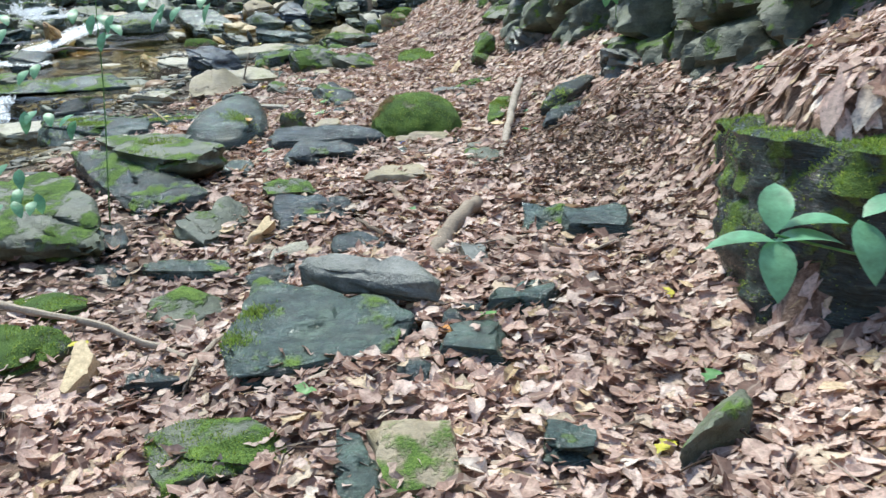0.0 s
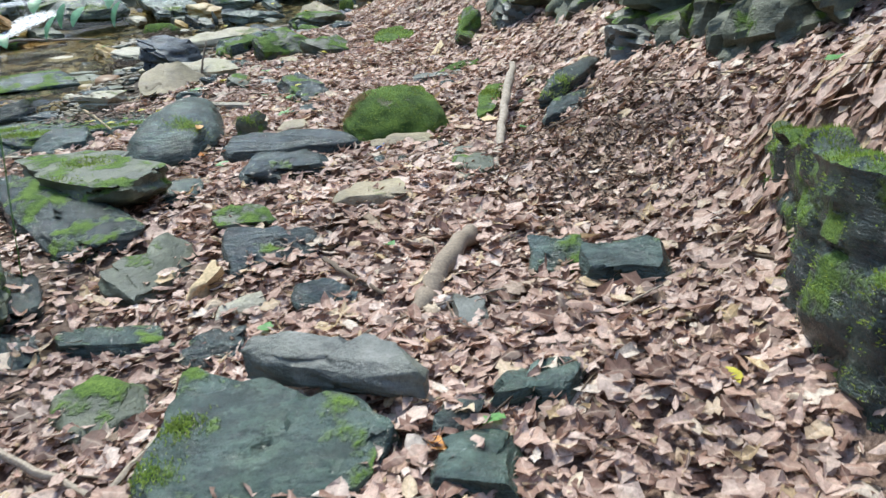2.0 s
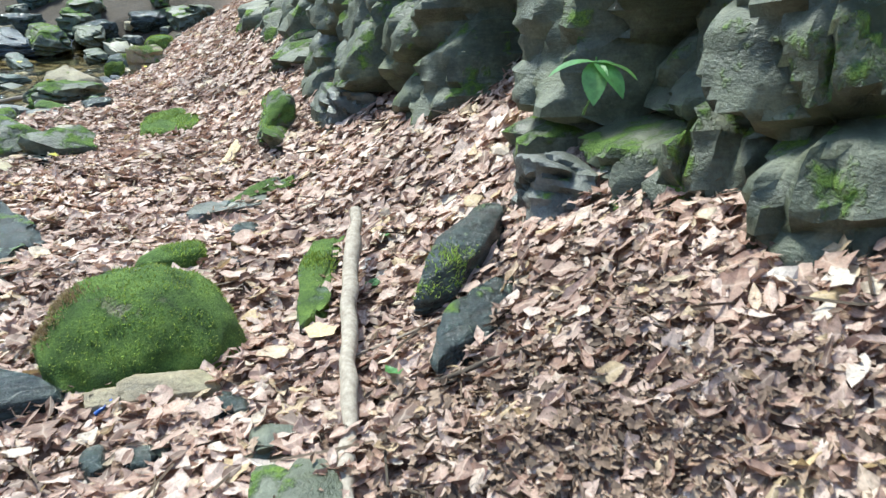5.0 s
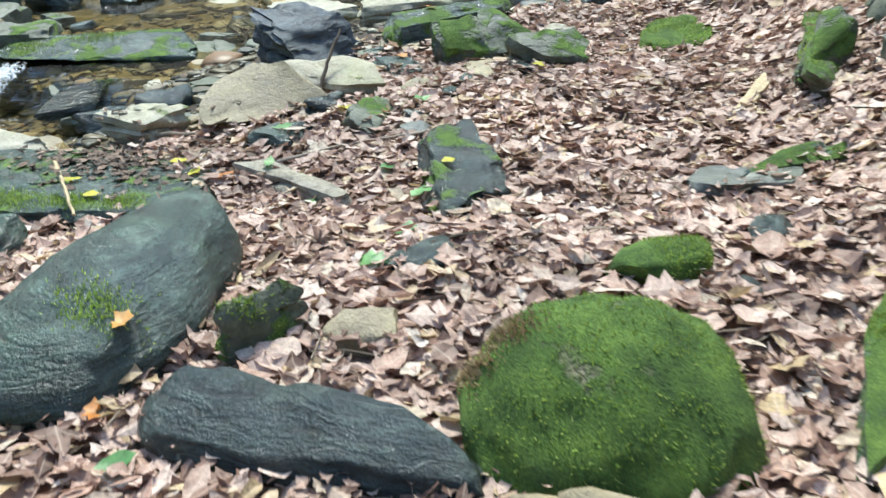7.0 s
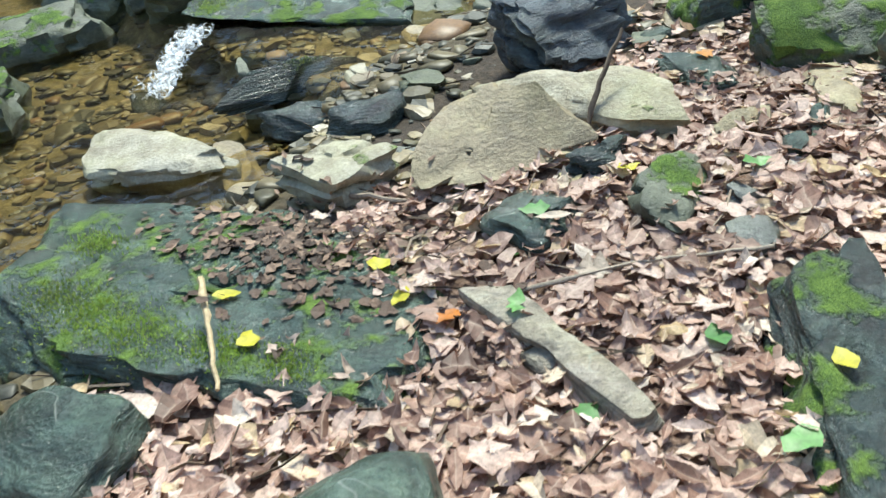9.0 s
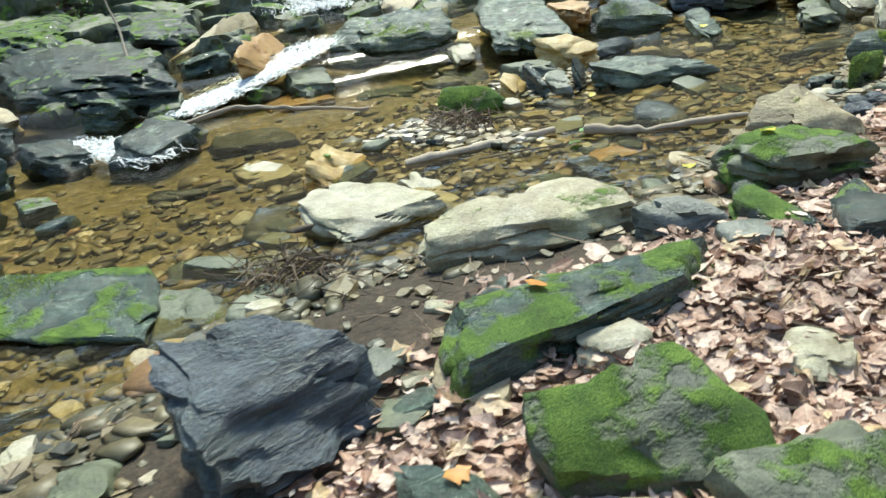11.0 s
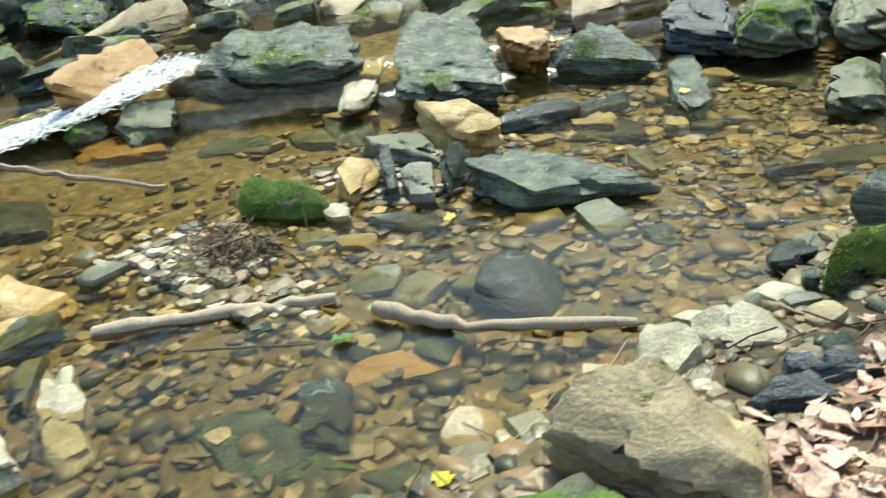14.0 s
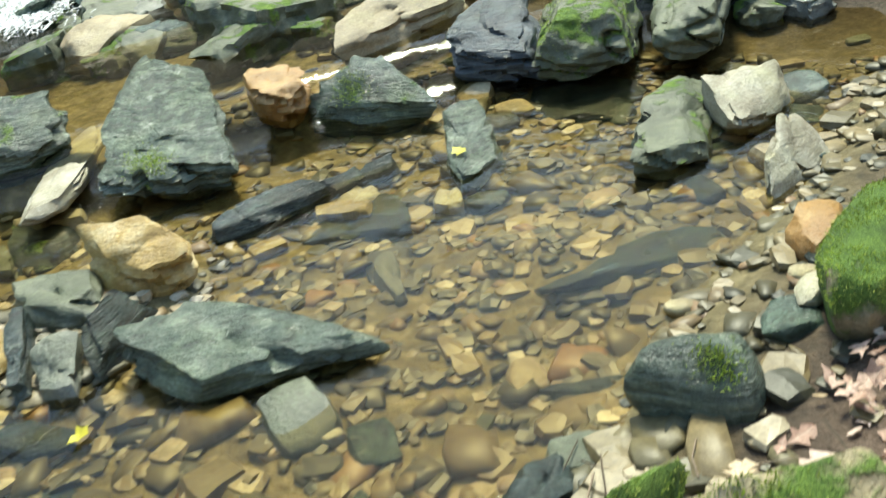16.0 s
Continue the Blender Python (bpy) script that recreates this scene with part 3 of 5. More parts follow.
rock("stone", 0.18, 7.91, -0.02, 0.06, 0.07, 13, "dark", .2, shear=0.00, taper=-0.04, skew=0.01, tilt=(0.00, -0.00))
rock("slab", -0.03, 7.69, -0.04, 0.06, 0.03, 17, "dark", .1, shear=-0.00, taper=0.10, skew=-0.02, tilt=(0.00, 0.00))
rock("slab", -2.53, 10.40, 0.08, 0.25, 0.14, 46, "tan", .0, shear=0.02, taper=-0.38, skew=-0.60, tilt=(0.0, 0.1), deep=0.12)
rock("boulder", -2.47, 10.79, 0.09, 0.40, 0.13, 12, "cream", 0.2, shear=-0.10, taper=-0.01, skew=-0.05, tilt=(-0.00, 0.06))
rock("boulder", -2.88, 11.39, 0.21, 0.25, 0.18, 68, "slate", .0, shear=-0.05, taper=-0.21, skew=-0.26, tilt=(0.00, 0.09), deep=0.35)
rock("slab", -5.10, 11.80, -0.14, 0.69, 0.23, 22, "blue", .45, shear=-0.06, taper=-0.07, skew=0.13, tilt=(0.00, 0.04), deep=0.1)
rock("slab", -4.34, 11.08, -0.25, 0.35, 0.02, 64, "dark", .2, shear=0.06, taper=-0.16, skew=-0.27, tilt=(-0.00, 0.06), deep=0.12)
rock("slab", -3.97, 10.83, -0.30, 0.21, 0.10, 61, "dark", .05, shear=-0.07, taper=-0.06, skew=-0.31, tilt=(0.00, 0.03))
rock("slab", -3.32, 10.55, -0.08, 0.14, 0.06, 72, "dark", .0, shear=-0.01, taper=0.28, skew=-0.20, tilt=(0.00, 0.03))
rock("stone", -2.99, 10.06, 0.02, 0.17, 0.1, 76, "white", .2, shear=-0.03, taper=0.02, skew=-0.28, tilt=(-0.00, 0.02))
rock("stone", -4.15, 10.41, -0.44, 0.10, 0.13, 61, "tan", .1, shear=0.00, taper=0.01, skew=-0.25, tilt=(-0.00, 0.06))
rock("boulder", -4.53, 10.21, -0.31, 0.29, 0.18, 36, "white", .05, shear=-0.11, taper=-0.16, skew=-0.13, tilt=(-0.00, 0.03), deep=0.32)
rock("slab", -2.21, 10.09, -0.02, 0.14, 0.12, 83, "blue", .1, shear=0.02, taper=-0.02, skew=-0.14, tilt=(-0.00, -0.00))
rock("stone", -2.16, 10.47, 0.02, 0.13, 0.05, 80, "dark", .1, shear=-0.00, taper=0.08, skew=-0.15, tilt=(0.00, 0.02))
rock("boulder", -1.88, 10.39, 0.02, 0.18, 0.09, 95, "olive", .4, shear=0.01, taper=-0.18, skew=-0.16, tilt=(-0.00, 0.03))
rock("stone", -1.67, 10.43, -0.02, 0.05, 0.05, 66, "grey", .0, shear=0.01, taper=-0.15, skew=-0.18, tilt=(-0.00, 0.00))
rock("slab", -2.18, 11.32, -0.03, 0.11, 0.15, 36, "blue", .0, shear=-0.01, taper=0.12, skew=-0.15, tilt=(0.00, 0.02))
rock("stone", -1.85, 10.90, 0.00, 0.13, 0.03, 68, "tan", .2, shear=0.03, taper=0.11, skew=0.23, tilt=(0.00, 0.02))
rock("stone", -1.70, 11.43, -0.02, 0.07, 0.11, 12, "tan", .0, shear=-0.03, taper=0.03, skew=-0.10, tilt=(-0.00, -0.00))
rock("boulder", -1.80, 11.70, 0.14, 0.24, 0.12, 38, "olive", .6, shear=-0.05, taper=-0.14, skew=0.30, tilt=(0.00, 0.07))
rock("boulder", -1.36, 11.66, 0.11, 0.20, 0.14, 34, "olive", .6, shear=-0.04, taper=-0.20, skew=0.36, tilt=(0.00, 0.06))
rock("slab", -2.23, 12.40, 0.11, 0.51, 0.14, 57, "blue", .55, shear=0.04, taper=-0.02, skew=-0.30, tilt=(-0.00, 0.02))
rock("stone", -2.09, 12.17, 0.03, 0.11, 0.05, 51, "white", .0, shear=-0.00, taper=-0.13, skew=0.15, tilt=(-0.00, 0.02))
rock("stone", -1.48, 12.36, -0.00, 0.09, 0.10, 15, "white", .0, shear=0.01, taper=0.02, skew=0.05, tilt=(0.00, 0.00))
rock("slab", -1.59, 10.97, 0.00, 0.05, 0.10, 49, "blue", .5, shear=0.05, taper=0.04, skew=-0.04, tilt=(-0.00, 0.02))
rock("stone", -1.63, 10.79, 0.00, 0.04, 0.06, 54, "blue", .4, shear=0.04, taper=0.03, skew=0.00, tilt=(-0.00, 0.00))
rock("stone", -1.44, 11.43, -0.03, 0.08, 0.03, -18, "dark", .0, shear=-0.03, taper=0.02, skew=-0.01, tilt=(0.00, -0.00))
rock("stone", -2.33, 10.77, -0.03, 0.07, 0.05, 20, "olive", .1, shear=0.00, taper=0.08, skew=-0.01, tilt=(0.00, -0.00))
rock("stone", -2.20, 10.31, -0.04, 0.05, 0.04, 10, "tan", .0, shear=-0.02, taper=0.13, skew=0.02, tilt=(0.00, 0.00))
rock("stone", -2.33, 10.48, -0.02, 0.05, 0.05, 34, "tan", .0, shear=-0.00, taper=0.11, skew=0.05, tilt=(-0.00, 0.00))
rock("stone", -3.88, 11.06, -0.18, 0.05, 0.10, 54, "white", .0, shear=0.01, taper=0.09, skew=0.06, tilt=(-0.00, 0.00))
rock("stone", -3.45, 11.03, -0.12, 0.10, 0.10, 32, "olive", .1, shear=-0.03, taper=-0.03, skew=0.14, tilt=(-0.00, -0.00))
rock("stone", -2.45, 11.87, -0.03, 0.11, 0.12, 25, "tan", .0, shear=-0.01, taper=0.03, skew=0.05, tilt=(-0.00, 0.00))
rock("stone", -2.57, 11.68, -0.04, 0.08, 0.09, 30, "olive", .0, shear=-0.00, taper=0.06, skew=0.06, tilt=(0.00, -0.00))
rock("boulder", -4.21, 12.17, -0.20, 0.19, 0.16, 27, "olive", .2, shear=-0.05, taper=0.00, skew=-0.20, tilt=(-0.00, 0.03))
rock("stone", -2.97, 10.37, -0.10, 0.07, 0.04, 25, "grey", .0, shear=-0.02, taper=0.03, skew=0.07, tilt=(-0.00, -0.00))
rock("stone", -3.38, 10.39, -0.14, 0.09, 0.04, 23, "tan", .0, shear=-0.02, taper=0.03, skew=0.06, tilt=(0.00, -0.00))
rock("slab", -1.81, 9.55, -0.03, 0.055, 0.29, 53, "wood", .0, shear=-0.08, taper=0.22, skew=-0.06, tilt=(0.00, -0.00))
rock("stone", -1.56, 10.22, -0.03, 0.06, 0.07, 25, "grey", .0, shear=-0.00, taper=0.07, skew=0.02, tilt=(-0.00, 0.00))
rock("stone", -1.63, 11.29, -0.01, 0.07, 0.19, 28, "tan", .1, shear=0.02, taper=0.09, skew=-0.01, tilt=(-0.00, 0.00))
rock("stone", -2.68, 12.37, 0.00, 0.07, 0.09, 43, "dark", .3, shear=0.03, taper=0.10, skew=0.20, tilt=(0.00, 0.00))
rock("slab", -4.10, 13.35, -0.11, 0.26, 0.25, 59, "white", .0, shear=-0.08, taper=-0.08, skew=-0.17, tilt=(-0.00, 0.03), deep=0.14)
rock("boulder", -4.84, 13.98, -0.15, 0.25, 0.12, 99, "ochre", .1, shear=0.01, taper=-0.02, skew=0.13, tilt=(-0.00, 0.07))
rock("slab", -4.71, 14.01, -0.23, 0.21, 0.08, 94, "blue", .0, shear=0.05, taper=0.04, skew=0.09, tilt=(0.00, 0.00))
rock("stone", -4.02, 13.85, -0.21, 0.07, 0.31, 62, "white", .0, shear=-0.02, taper=-0.05, skew=-0.11, tilt=(-0.00, 0.04))
rock("boulder", -2.93, 13.10, 0.06, 0.42, 0.16, 52, "cream", .2, shear=-0.00, taper=-0.12, skew=0.34, tilt=(0.00, 0.04), round=0.4)
rock("boulder", -2.29, 13.26, 0.03, 0.11, 0.08, 48, "grey", .1, shear=-0.05, taper=-0.19, skew=0.41, tilt=(-0.00, 0.04))
rock("boulder", -3.25, 14.18, -0.26, 0.18, 0.16, 45, "blue", .15, shear=-0.14, taper=-0.14, skew=-0.01, tilt=(-0.00, 0.03))
rock("boulder", -2.02, 14.07, 0.09, 0.26, 0.17, 46, "olive", .6, shear=-0.06, taper=-0.13, skew=0.15, tilt=(0.00, 0.03))
rock("boulder", -2.02, 14.59, 0.10, 0.24, 0.11, 20, "tan", .3, shear=0.00, taper=-0.10, skew=0.60, tilt=(-0.00, 0.06))
rock("stone", -2.75, 14.55, -0.30, 0.10, 0.09, 68, "blue", .0, shear=0.03, taper=-0.10, skew=-0.10, tilt=(0.00, 0.00))
rock("slab", -1.93, 13.48, 0.00, 0.08, 0.20, 37, "dark", .6, shear=-0.06, taper=-0.07, skew=0.16, tilt=(0.00, 0.03))
rock("boulder", -1.57, 13.54, 0.02, 0.11, 0.21, 36, "dark", .5, shear=0.05, taper=0.12, skew=0.03, tilt=(-0.00, -0.00))
rock("boulder", -4.36, 12.63, -0.22, 0.11, 0.21, 64, "olive", .1, shear=-0.11, taper=0.03, skew=0.08, tilt=(-0.00, 0.02))
rock("boulder", -3.18, 14.79, -0.28, 0.23, 0.07, 64, "orange", .0, shear=-0.03, taper=-0.01, skew=0.11, tilt=(-0.00, 0.02))
rock("stone", -3.17, 14.38, -0.22, 0.08, 0.14, 29, "dark", .0, shear=-0.04, taper=-0.03, skew=-0.00, tilt=(0.00, -0.00))
rock("boulder", -4.67, 15.43, -0.08, 0.19, 0.08, 31, "moss", .75, shear=-0.06, taper=-0.28, skew=0.11, tilt=(0.00, 0.06), round=0.7)
rock("stone", -4.34, 13.84, -0.24, 0.05, 0.14, 60, "olive", .05, shear=0.02, taper=0.06, skew=0.07, tilt=(-0.00, 0.00))
rock("stone", -2.29, 15.09, -0.09, 0.09, 0.09, 17, "white", .0, shear=0.03, taper=-0.01, skew=-0.17, tilt=(-0.00, 0.03))
rock("slab", -2.19, 15.44, -0.12, 0.14, 0.06, 26, "white", .0, shear=-0.01, taper=-0.03, skew=0.08, tilt=(-0.00, 0.03))
rock("boulder", -1.82, 15.25, -0.04, 0.12, 0.03, 41, "slate", .0, shear=-0.02, taper=-0.18, skew=-0.01, tilt=(0.00, 0.03))
rock("boulder", -1.87, 15.08, -0.05, 0.10, 0.04, 47, "slate", .0, shear=-0.02, taper=0.01, skew=0.37, tilt=(-0.00, 0.02))
rock("boulder", -2.26, 16.16, -0.16, 0.09, 0.10, 46, "dark", .0, shear=0.04, taper=0.09, skew=0.12, tilt=(0.00, 0.00))
rock("boulder", -2.74, 14.32, -0.26, 0.09, 0.08, 71, "blue", .0, shear=-0.03, taper=-0.10, skew=0.06, tilt=(0.00, 0.00))
rock("boulder", -4.33, 16.51, 0.02, 0.21, 0.09, 31, "ochre", .0, shear=-0.07, taper=0.08, skew=-0.03, tilt=(-0.00, 0.06))
rock("boulder", -5.41, 17.59, 0.09, 0.38, 0.41, 9, "wet", .1, shear=-0.25, taper=-0.02, skew=-0.33, tilt=(0.00, 0.14))
rock("boulder", -6.48, 16.96, 0.17, 0.55, 0.23, 35, "wet", .15, shear=0.00, taper=-0.02, skew=-0.33, tilt=(0.00, 0.09))
rock("boulder", -4.60, 18.35, -0.01, 0.28, 0.11, 24, "wet", .15, shear=-0.09, taper=-0.25, skew=0.60, tilt=(-0.00, 0.10))
rock("boulder", -3.67, 18.06, -0.13, 0.15, 0.21, 77, "wet", .05, shear=0.13, taper=-0.42, skew=-0.27, tilt=(0.00, 0.08))
rock("boulder", -5.11, 18.19, 0.09, 0.18, 0.16, 12, "orange", .0, shear=-0.09, taper=0.12, skew=-0.10, tilt=(0.00, 0.03))
rock("boulder", -4.26, 17.19, -0.14, 0.25, 0.05, 68, "dark", .05, shear=-0.02, taper=-0.09, skew=-0.60, tilt=(-0.00, 0.04))
rock("slab", -4.10, 17.70, -0.20, 0.18, 0.01, 62, "dark", .0, shear=-0.01, taper=0.10, skew=-0.04, tilt=(0.00, 0.04))
rock("slab", -3.55, 16.30, -0.09, 0.24, 0.18, 53, "wet", .1, shear=-0.20, taper=-0.31, skew=0.15, tilt=(-0.00, 0.04))
rock("slab", -4.35, 15.94, -0.06, 0.03, 0.19, 66, "dark", .1, shear=0.05, taper=0.09, skew=-0.00, tilt=(0.00, 0.07))
rock("slab", -4.07, 16.17, -0.07, 0.15, 0.02, 109, "dark", .0, shear=-0.00, taper=-0.26, skew=0.04, tilt=(-0.00, 0.07))
rock("slab", -4.14, 15.95, -0.13, 0.06, 0.10, 43, "grey", .05, shear=-0.01, taper=0.06, skew=0.15, tilt=(-0.00, 0.04))
rock("boulder", -4.50, 15.85, -0.11, 0.11, 0.08, 93, "ochre", .0, shear=0.03, taper=-0.19, skew=-0.21, tilt=(-0.00, 0.05))
rock("stone", -4.04, 15.69, -0.22, 0.10, 0.12, 68, "dark", .0, shear=-0.09, taper=-0.05, skew=0.05, tilt=(-0.00, 0.03))
rock("boulder", -3.14, 15.47, -0.2, 0.17, 0.15, 108, "dark", .0, shear=0.02, taper=-0.04, skew=-0.17, tilt=(0.00, 0.04), round=0.7)
rock("slab", -2.23, 15.50, -0.16, 0.06, 0.13, 82, "white", .0, shear=-0.04, taper=-0.02, skew=-0.07, tilt=(-0.00, 0.00))
rock("boulder", -1.99, 16.57, 0.01, 0.14, 0.07, 25, "wet", .2, shear=-0.01, taper=0.06, skew=0.44, tilt=(-0.00, 0.06), round=0.7)
rock("slab", -2.46, 17.42, -0.23, 0.20, 0.11, 68, "dark", .0, shear=-0.20, taper=0.35, skew=-0.19, tilt=(-0.00, 0.03))
rock("slab", -2.34, 16.67, -0.27, 0.12, 0.07, 33, "dark", .0, shear=-0.10, taper=0.16, skew=-0.29, tilt=(-0.00, 0.02))
rock("boulder", -1.96, 16.03, -0.02, 0.17, 0.02, 68, "blue", .75, shear=0.04, taper=-0.13, skew=0.13, tilt=(0.00, 0.06))
rock("boulder", -1.63, 16.06, 0.16, 0.18, 0.07, 44, "tan", .5, shear=-0.02, taper=-0.12, skew=0.34, tilt=(0.00, 0.05))
rock("boulder", -2.27, 16.14, -0.17, 0.07, 0.04, 67, "dark", .0, shear=0.00, taper=-0.23, skew=-0.26, tilt=(0.00, 0.03))
rock("slab", -2.74, 18.72, -0.19, 0.11, 0.27, 61, "blue", .15, shear=0.09, taper=-0.16, skew=-0.01, tilt=(-0.00, 0.07))
rock("boulder", -2.49, 18.78, -0.08, 0.21, 0.11, 67, "white", .05, shear=0.02, taper=-0.14, skew=-0.25, tilt=(0.00, 0.06))
rock("boulder", -2.15, 18.15, -0.11, 0.19, 0.08, 79, "white", .0, shear=0.06, taper=-0.19, skew=0.32, tilt=(-0.00, 0.09))
rock("stone", -1.90, 17.50, -0.04, 0.12, 0.06, 82, "orange", .0, shear=0.03, taper=-0.21, skew=-0.19, tilt=(-0.00, 0.00))
rock("boulder", -1.64, 17.13, 0.17, 0.25, 0.12, 78, "moss", .8, shear=0.05, taper=0.02, skew=0.17, tilt=(-0.00, 0.00), round=0.6)
rock("stone", -2.17, 15.78, -0.15, 0.07, 0.05, 68, "white", .0, shear=0.00, taper=0.07, skew=-0.03, tilt=(0.00, -0.00))
rock("stone", -2.09, 15.76, -0.15, 0.06, 0.03, 52, "grey", .0, shear=0.00, taper=0.04, skew=-0.01, tilt=(-0.00, -0.00))
rock("stone", -2.11, 15.91, -0.12, 0.04, 0.05, 59, "blue", .0, shear=0.03, taper=0.03, skew=0.08, tilt=(0.00, 0.00))
rock("stone", -1.79, 15.84, -0.12, 0.07, 0.06, 47, "olive", .2, shear=0.01, taper=0.02, skew=0.11, tilt=(0.00, 0.00))
rock("stone", -4.02, 17.43, -0.24, 0.11, 0.08, 32, "tan", .0, shear=-0.01, taper=0.05, skew=0.08, tilt=(-0.00, -0.00))
rock("slab", -3.93, 17.36, -0.28, 0.24, 0.18, 41, "dark", .0, shear=-0.02, taper=0.08, skew=0.24, tilt=(-0.00, -0.00))
rock("stone", -3.44, 17.04, -0.28, 0.04, 0.17, 45, "grey", .0, shear=-0.01, taper=0.09, skew=-0.03, tilt=(0.00, -0.00))
rock("stone", -3.12, 16.12, -0.29, 0.07, 0.09, 21, "tan", .0, shear=-0.02, taper=0.03, skew=0.09, tilt=(-0.00, -0.00))
rock("stone", -2.84, 16.03, -0.30, 0.08, 0.07, 27, "tan", .0, shear=-0.02, taper=0.04, skew=0.10, tilt=(-0.00, -0.00))
rock("stone", -2.48, 16.10, -0.32, 0.11, 0.08, 50, "tan", .0, shear=0.02, taper=0.13, skew=0.04, tilt=(0.00, 0.00))
rock("stone", -2.72, 15.89, -0.31, 0.07, 0.09, 25, "tan", .0, shear=-0.02, taper=0.02, skew=0.03, tilt=(0.00, 0.00))
rock("slab", -3.95, 15.40, -0.33, 0.24, 0.17, 61, "dark", .0, shear=-0.08, taper=-0.13, skew=-0.09, tilt=(-0.00, -0.00))
rock("stone", -5.52, 16.74, -0.26, 0.14, 0.13, 37, "dark", .1, shear=-0.06, taper=0.06, skew=-0.02, tilt=(0.00, -0.00))
rock("stone", -5.69, 16.88, -0.24, 0.15, 0.12, 54, "white", .0, shear=-0.02, taper=-0.00, skew=0.25, tilt=(-0.00, 0.00))
rock("boulder", -9.70, 15.33, 0.26, 0.94, 1.00, 21, "dark", .15, shear=-0.94, taper=0.15, skew=-0.06, tilt=(-0.00, 0.05), deep=0.5)
rock("boulder", -9.59, 17.54, 0.10, 0.73, 0.11, 103, "tan", .05, shear=0.39, taper=-0.43, skew=-0.11, tilt=(-0.00, 0.13))
rock("boulder", -7.52, 16.17, 0.15, 0.59, 0.12, 123, "orange", .0, shear=0.01, taper=0.20, skew=0.25, tilt=(0.00, 0.10))
rock("boulder", -6.75, 15.67, -0.23, 0.28, 0.21, 41, "orange", .0, shear=-0.08, taper=0.01, skew=-0.16, tilt=(-0.00, 0.02))
rock("boulder", -4.91, 19.24, 0.20, 0.49, 0.16, 83, "tan", .1, shear=0.13, taper=-0.04, skew=0.24, tilt=(-0.00, 0.08))
rock("boulder", -4.14, 19.15, 0.10, 0.24, 0.27, 36, "slate", .0, shear=0.00, taper=-0.02, skew=0.38, tilt=(0.00, 0.10))
rock("boulder", -7.27, 20.20, 0.19, 0.34, 0.20, 63, "olive", .2, shear=0.08, taper=-0.11, skew=-0.12, tilt=(0.00, 0.10))
rock("boulder", -8.67, 19.84, 0.12, 0.37, 0.58, 80, "olive", .3, shear=0.43, taper=0.10, skew=0.04, tilt=(0.00, 0.08))
rock("boulder", -7.20, 19.05, 0.00, 0.24, 0.14, 60, "blue", .1, shear=0.03, taper=0.02, skew=0.03, tilt=(-0.00, 0.07))
rock("boulder", -6.25, 20.23, 0.05, 0.23, 0.31, 47, "blue", .1, shear=0.08, taper=-0.04, skew=-0.17, tilt=(-0.00, 0.07))
rock("boulder", -3.25, 20.13, 0.09, 0.21, 0.71, 45, "olive", .3, shear=0.36, taper=0.09, skew=0.07, tilt=(0.00, 0.00))
rock("boulder", -3.83, 19.89, 0.14, 0.26, 0.80, 38, "olive", .7, shear=0.24, taper=0.06, skew=0.06, tilt=(0.00, -0.00))
rock("slab", -3.93, 19.33, -0.16, 0.24, 0.27, 30, "dark", .0, shear=0.03, taper=0.05, skew=-0.01, tilt=(0.00, -0.00))
rock("boulder", -2.76, 18.51, -0.12, 0.15, 0.38, 36, "olive", .4, shear=0.13, taper=-0.04, skew=0.01, tilt=(0.00, 0.00))
rock("boulder", -11.94, 18.01, 0.22, 0.59, 1.83, 55, "dark", .5, shear=-0.14, taper=0.13, skew=0.06, tilt=(0.00, 0.00))
rock("boulder", -14.40, 17.72, 0.40, 0.95, 2.57, 24, "dark", .6, shear=-2.15, taper=0.27, skew=-0.05, tilt=(0.00, 0.00))
rock("slab", -6.20, 14.54, -0.23, 0.29, 0.21, 37, "dark", .05, shear=-0.10, taper=-0.02, skew=0.01, tilt=(0.00, -0.00))
rock("slab", -5.87, 13.49, -0.27, 0.16, 0.09, 35, "dark", .1, shear=-0.06, taper=0.06, skew=-0.13, tilt=(-0.00, -0.00))
rock("stone", -5.44, 13.93, -0.22, 0.14, 0.18, 44, "white", .0, shear=-0.06, taper=0.05, skew=-0.16, tilt=(0.00, -0.00))
rock("stone", -5.88, 17.24, -0.12, 0.26, 0.18, 106, "white", .0, shear=0.36, taper=0.41, skew=0.15, tilt=(-0.00, 0.00))
rock("stone", -5.55, 13.93, -0.22, 0.09, 0.15, 49, "white", .0, shear=-0.04, taper=0.01, skew=0.05, tilt=(-0.00, 0.00))
rock("stone", -5.32, 13.91, -0.23, 0.13, 0.17, 55, "white", .0, shear=-0.03, taper=0.01, skew=0.10, tilt=(0.00, 0.00))
rock("stone", -5.89, 17.26, -0.11, 0.14, 0.39, 85, "white", .0, shear=0.40, taper=-0.09, skew=0.01, tilt=(-0.00, 0.00))
rock("slab", -3.49, 18.97, -0.28, 0.30, 0.26, 31, "dark", .0, shear=0.05, taper=0.08, skew=0.07, tilt=(-0.00, -0.00))
rock("slab", -4.02, 19.30, -0.15, 0.35, 0.27, 23, "grey", .0, shear=-0.01, taper=0.07, skew=0.09, tilt=(0.00, -0.00))
rock("slab", -6.03, 16.15, -0.28, 0.24, 0.21, 38, "blue", .0, shear=-0.05, taper=0.06, skew=-0.05, tilt=(-0.00, 0.00))
